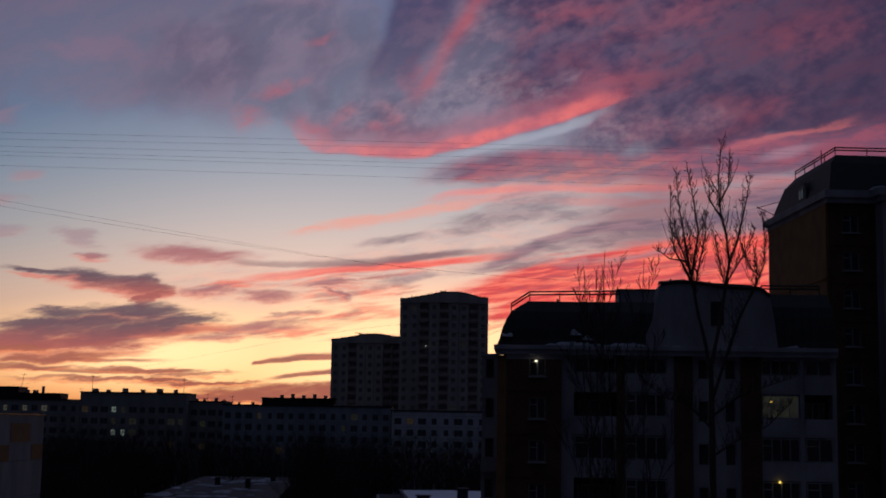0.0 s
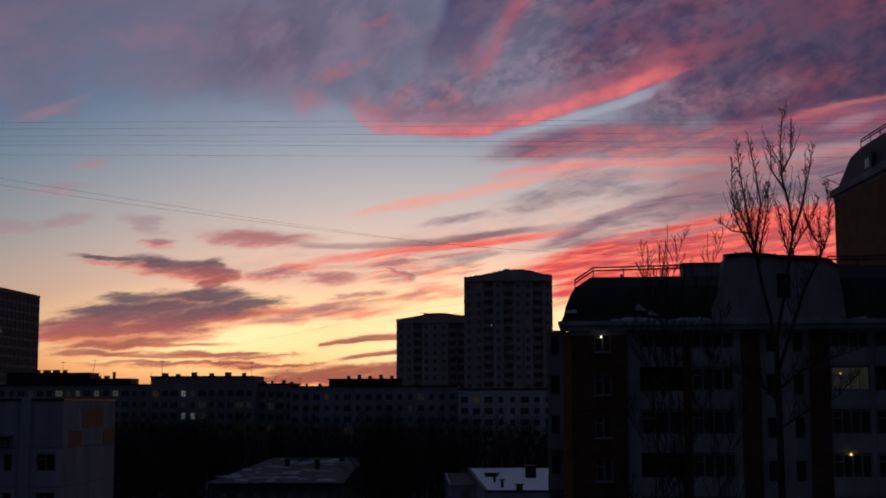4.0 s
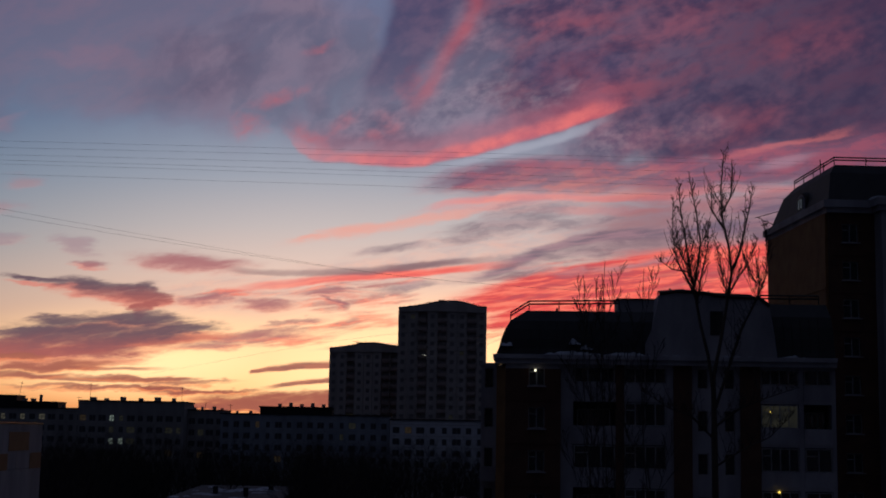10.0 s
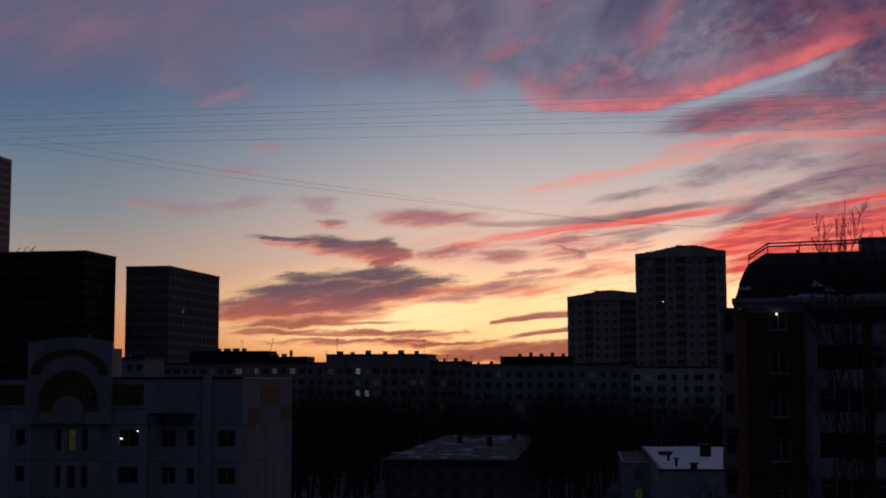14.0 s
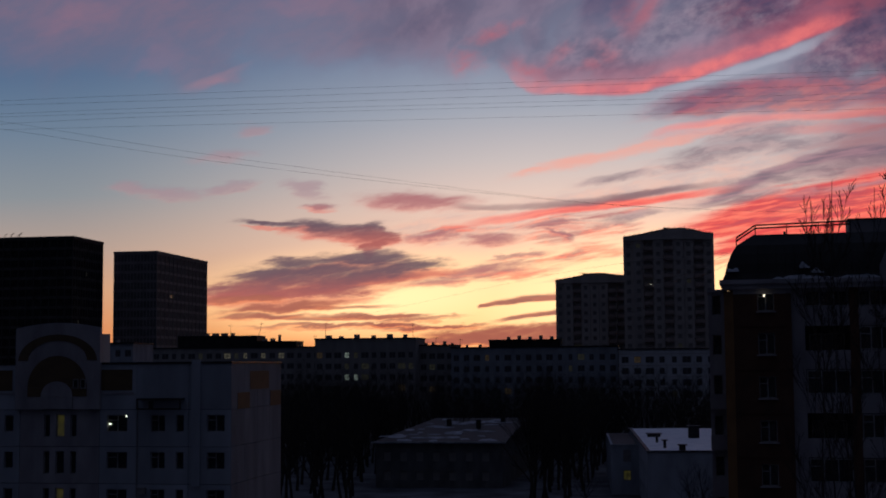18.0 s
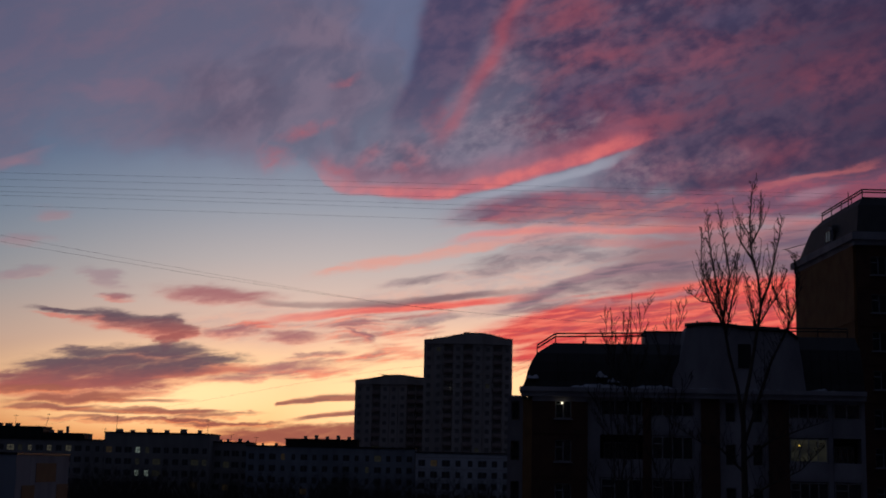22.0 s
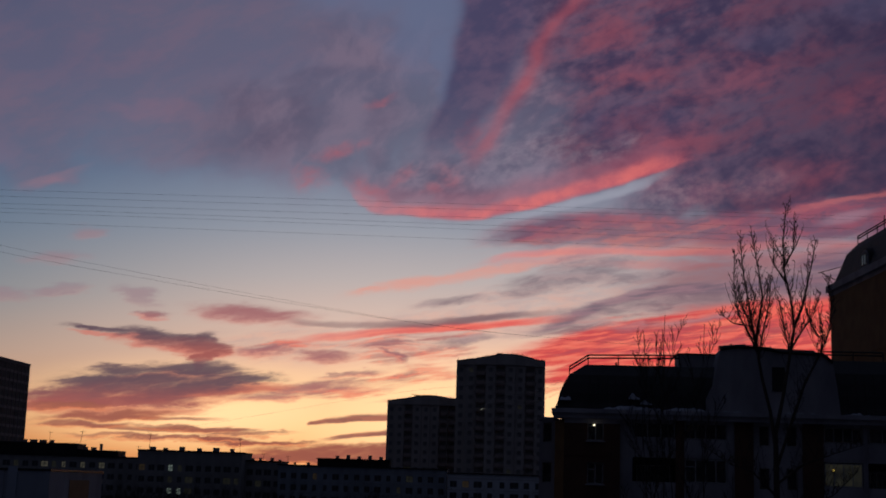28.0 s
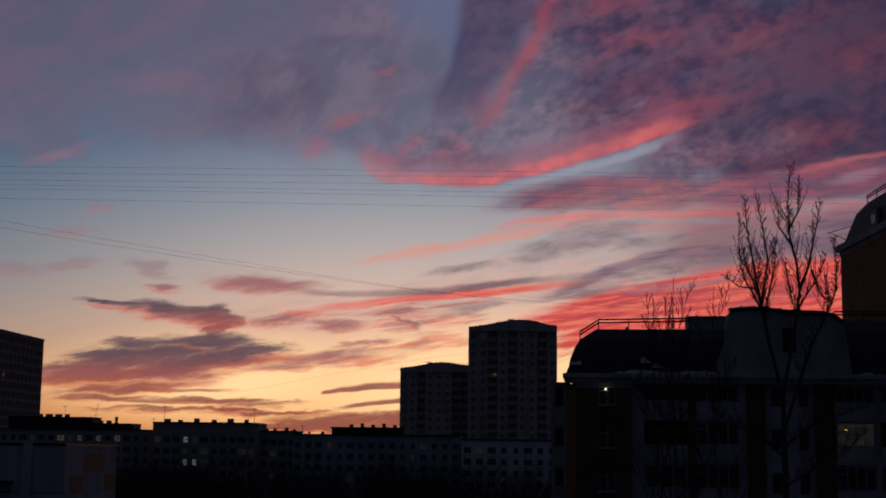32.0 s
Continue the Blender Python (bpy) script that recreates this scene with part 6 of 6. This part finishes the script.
def bare_tree(name, place, height, trunk_r, seed, label, group, limbs=7, upward=0.5, spread=0.7, depth=2, least=0.006, reach=1.0):
    r = random.Random(seed)
    t = thing(name, *place, r.uniform(0, 360), label, "tree", group)
    wood, twig = bmesh.new(), bmesh.new()
    trunk = bmesh.new()
    pts, rad = [], []
    lean = Vector((r.uniform(-0.03, 0.03), r.uniform(-0.03, 0.03), 0))
    for i in range(8):
        s = i / 7
        pts.append(Vector((0, 0, -0.3)) + lean * height * s + Vector((0.22 * math.sin(i * 1.3 + seed), 0.2 * math.cos(i * 1.7), height * 0.9 * s)))
        rad.append(trunk_r * (1.15 - 0.95 * s ** 0.8))
    tube(trunk, pts, rad, 7)
    for k in range(limbs):
        s = 0.25 + 0.68 * (k + 0.5 * r.random()) / limbs
        i = min(int(s * 7), 6)
        p = pts[i].lerp(pts[i + 1], s * 7 - i)
        a = k * 2.4 + r.uniform(-0.4, 0.4)
        way = Vector((math.cos(a) * spread, math.sin(a) * spread, 0.75 + upward * 0.5))
        grow(wood, twig, p, way, height * (0.52 - 0.30 * s) * reach, rad[i] * 0.5, depth, r, upward * 0.4, 4, spread, least)
    part("trunk", trunk, BARK, t)
    both = mesh_of("crown", wood, BARK)
    twig.from_mesh(both)
    bpy.data.meshes.remove(both)
    part("crown", twig, TWIG, t, "bare crown of fine twigs")
    return t


# the tall poplar in front of the brick house: stems and their ascending shoots
def build_poplar():
    d = 28.0
    foot = Vector((0.1895 * d, d, 0.0))
    t = thing("poplar_tree", *foot, 0, "tall bare poplar with two upright stems", "tree")
    r = random.Random(11)

    def spot(u, v, dy=0.0):
        return Vector((u * (d + dy), d + dy, EYE + v * (d + dy))) - foot

    fork = spot(0.1889, 0.0458)
    part("trunk", tube(bmesh.new(), [Vector((0, 0, -0.3)), Vector((0.10, 0.1, 6)), Vector((-0.05, 0, 13)), Vector((0.02, 0, 18)), spot(0.1893, 0.0), fork], [0.20, 0.16, 0.12, 0.085, 0.065, 0.048], 9), BARK, t)
    stems = [
        ([(0.1890, 0.0317), (0.1853, 0.0599), (0.1791, 0.0835), (0.1754, 0.1098), (0.1724, 0.1242), (0.1698, 0.1410), (0.1665, 0.1653), (0.1643, 0.1885)], 0.040, 0.3),
        ([(0.1756, 0.1080), (0.1776, 0.1280), (0.1799, 0.1438), (0.1768, 0.1656), (0.1735, 0.1913)], 0.032, 0.5),
        ([(0.1765, 0.1040), (0.1700, 0.1170), (0.1632, 0.1300), (0.1598, 0.1500), (0.1606, 0.1773)], 0.026, 0.8),
        ([(0.1770, 0.1000), (0.1812, 0.1200), (0.1848, 0.1400), (0.1862, 0.1580)], 0.024, -0.5),
        ([(0.1717, 0.1217), (0.1585, 0.1237), (0.1524, 0.1283), (0.1495, 0.1295)], 0.018, 0.4),
        ([(0.1730, 0.1180), (0.1690, 0.1290), (0.1640, 0.1400), (0.1625, 0.1520)], 0.018, -0.8),
        ([(0.1889, 0.0458), (0.1935, 0.0697), (0.1993, 0.0962), (0.2035, 0.1216), (0.2003, 0.1420), (0.1966, 0.1614), (0.1953, 0.1809), (0.1976, 0.2130)], 0.042, -0.2),
        ([(0.2035, 0.1228), (0.2088, 0.1350), (0.2123, 0.1522), (0.2166, 0.1694), (0.2195, 0.1866)], 0.030, -0.6),
        ([(0.1979, 0.1541), (0.1894, 0.1685), (0.1881, 0.1856)], 0.020, 0.6),
        ([(0.1966, 0.1663), (0.2026, 0.1787), (0.2049, 0.2009)], 0.018, -0.4),
        ([(0.2005, 0.1020), (0.1962, 0.1180), (0.1930, 0.1400)], 0.018, 0.5),
        ([(0.2010, 0.1050), (0.2085, 0.1190), (0.2165, 0.1310), (0.2225, 0.1480)], 0.020, 0.9),
        ([(0.1902, 0.0223), (0.2019, 0.0581), (0.2101, 0.0822), (0.2208, 0.1017), (0.2292, 0.1212), (0.2299, 0.1382), (0.2280, 0.1588)], 0.034, 0.8),
        ([(0.2208, 0.1017), (0.2232, 0.1138), (0.2208, 0.1306)], 0.016, -0.5),
        ([(0.2256, 0.1114), (0.2172, 0.1184), (0.2136, 0.1328)], 0.016, 1.0),
        ([(0.1891, 0.0082), (0.2091, 0.0229), (0.2280, 0.0306), (0.2517, 0.0385)], 0.026, -1.2),
        ([(0.1892, -0.0011), (0.1714, 0.0170), (0.1571, 0.0213), (0.1357, 0.0347)], 0.026, -1.0),
        ([(0.1893, -0.0200), (0.2080, -0.0080), (0.2300, 0.0020), (0.2480, 0.0200)], 0.024, 0.8),
    ]
    twig = bmesh.new()
    for points, radius, bend in stems:
        n = len(points)
        pts = [spot(u, v, bend * i / n) + Vector((r.uniform(-0.02, 0.02), 0, 0)) for i, (u, v) in enumerate(points)]
        rad = [max(radius * (1 - 0.84 * i / (n - 1)), 0.006) for i in range(n)]
        part("stem", tube(bmesh.new(), pts, rad, 6), BARK, t)
        total = n - 1
        long = sum((b - a).length for a, b in zip(pts, pts[1:]))
        bare = 0.34 if radius > 0.039 else 0.05
        shoots = int(long * 22 * (1 - bare))
        for k in range(shoots):
            s = total * (bare + (1 - bare) * (k + r.random()) / shoots)
            i = min(int(s), total - 1)
            p = pts[i].lerp(pts[i + 1], s - i)
            a = r.uniform(0, 2 * math.pi)
            tip = s / total
            tall = r.random() < 0.35 and tip < 0.6
            way = Vector((math.cos(a), math.sin(a), 1.25 if tall else 0.8))
            length = r.uniform(0.6, 1.3) * (1.0 - 0.6 * tip) if tall else r.uniform(0.12, 0.42) * (1.1 - 0.65 * tip)
            q, dd = [p], way.normalized()
            for j in range(4):
                dd = (dd + Vector((r.uniform(-0.13, 0.13), r.uniform(-0.13, 0.13), 0.26))).normalized()
                q.append(q[-1] + dd * length / 4)
            tube(twig, q, [0.0072, 0.0065, 0.006, 0.005, 0.004], 3)
            # short side spurs that end in a bud
            for j in (1, 2, 3, 4):
                e = q[j] + Vector((r.uniform(-1, 1), r.uniform(-1, 1), r.uniform(0.1, 1.3))) * r.uniform(0.03, 0.09)
                tube(twig, [q[j], q[j].lerp(e, 0.6), e], [0.0045, 0.005, 0.0075], 3)
    part("crown", twig, TWIG, t, "fine upright twigs with buds")


build_poplar()

# slimmer bare trees before the brick house
for u, v, d, seed in ((0.1000, 0.1215, 66, 21), (0.1105, 0.116, 63, 22), (0.1205, 0.1306, 64, 24), (0.1294, 0.1225, 62, 25), (0.1478, 0.1273, 68, 26)):
    h = EYE + v * d
    bare_tree("slim_tree", (u * d, d, 0), h * 1.115, 0.06, seed, "slim bare tree before the brick house", "slim trees", 12, 0.6, 0.5, 2, 0.016, 0.34)

# bare trees of the yard: a few grown, then set out again and again
KINDS = [bare_tree("yard_tree", (-72 + 14 * k, 262 + 7 * k, 0), 17.5 + 1.2 * k, 0.24, 40 + k, "bare dark tree among the blocks", "yard trees", 17, 0.45, 0.62) for k in range(4)]
r = random.Random(77)
spots = []
for k in range(2500):
    d = r.uniform(205, 338)
    u = r.uniform(-0.30, 0.02)
    x = u * d
    if -58 < x < -28 and 236 < d < 292:
        continue
    if x > -17 and 196 < d < 286:
        continue
    if d < 285 and -0.235 < u < -0.11 and d < 244:
        continue
    if all((x - a) ** 2 + (d - c) ** 2 > 4.2 ** 2 for a, c in spots):
        spots.append((x, d))
    if len(spots) > 230:
        break
spots += [(2.6, 190.0), (4.6, 186.0), (0.9, 194.0), (-14.0, 200.0)]
for n, (x, y) in enumerate(spots):
    k = KINDS[n % 4]
    c = copy_thing(k, pose(x, y, 0, 0, 0, r.uniform(0, 360)))
    tall = 0.42 if y < 201 else r.uniform(0.8, 1.06)
    c.scale = (r.uniform(0.9, 1.2) * min(tall * 1.5, 1.0),) * 2 + (tall,)

# ---- overhead cables ----
def cable(points, radius, label="thin black overhead cable"):
    c = bpy.data.curves.new("cable", "CURVE")
    c.dimensions = "3D"
    c.bevel_depth, c.bevel_resolution = radius, 1
    s = c.splines.new("POLY")
    n = 24
    pts = []
    for i in range(n + 1):
        q = i / n * (len(points) - 1)
        k = min(int(q), len(points) - 2)
        f = q - k
        p0, p1, p2, p3 = (points[min(max(j, 0), len(points) - 1)] for j in (k - 1, k, k + 1, k + 2))
        pts.append(0.5 * (2 * p1 + (p2 - p0) * f + (2 * p0 - 5 * p1 + 4 * p2 - p3) * f * f + (3 * p1 - p0 - 3 * p2 + p3) * f ** 3))
    s.points.add(n)
    for p, q in zip(s.points, pts):
        p.co = (*q, 1)
    c.materials.append(CABLE)
    ob = new("overhead_cable", c)
    tagged(ob, label, "cable", "overhead cables")


for v0, v1, v2 in ((0.2125, 0.2120, 0.2056), (0.2115, 0.2070, 0.2030), (0.2020, 0.2015, 0.1960), (0.2008, 0.1975, 0.1890), (0.1912, 0.1945, 0.1840), (0.1905, 0.1868, 0.1772)):
    cable([away(-0.62, v0, 70), away(-0.34, v1, 84), away(0.272, v2, 113)], 0.0062)
cable([away(-0.62, 0.206, 70), away(-0.5084, 0.1866, 74), away(-0.338, 0.1560, 82), away(-0.0858, 0.1200, 95), away(0.0365, 0.1094, 100), away(0.11, 0.106, 104)], 0.0062)
cable([away(-0.62, 0.213, 70), away(-0.5084, 0.1925, 74), away(-0.338, 0.1605, 82), away(-0.0858, 0.1206, 95), away(0.0365, 0.1094, 100), away(0.11, 0.106, 104)], 0.0058)
cable([away(-0.40, 0.012, 240), away(-0.255, 0.034, 200), away(-0.09, 0.0655, 140), away(0.036, 0.0790, 102)], 0.007)
for v in (0.068, 0.0715, 0.0755):
    cable([away(-0.02, v - 0.012, 140), away(0.015, v - 0.006, 115), away(0.037, v + 0.003, 101)], 0.007)
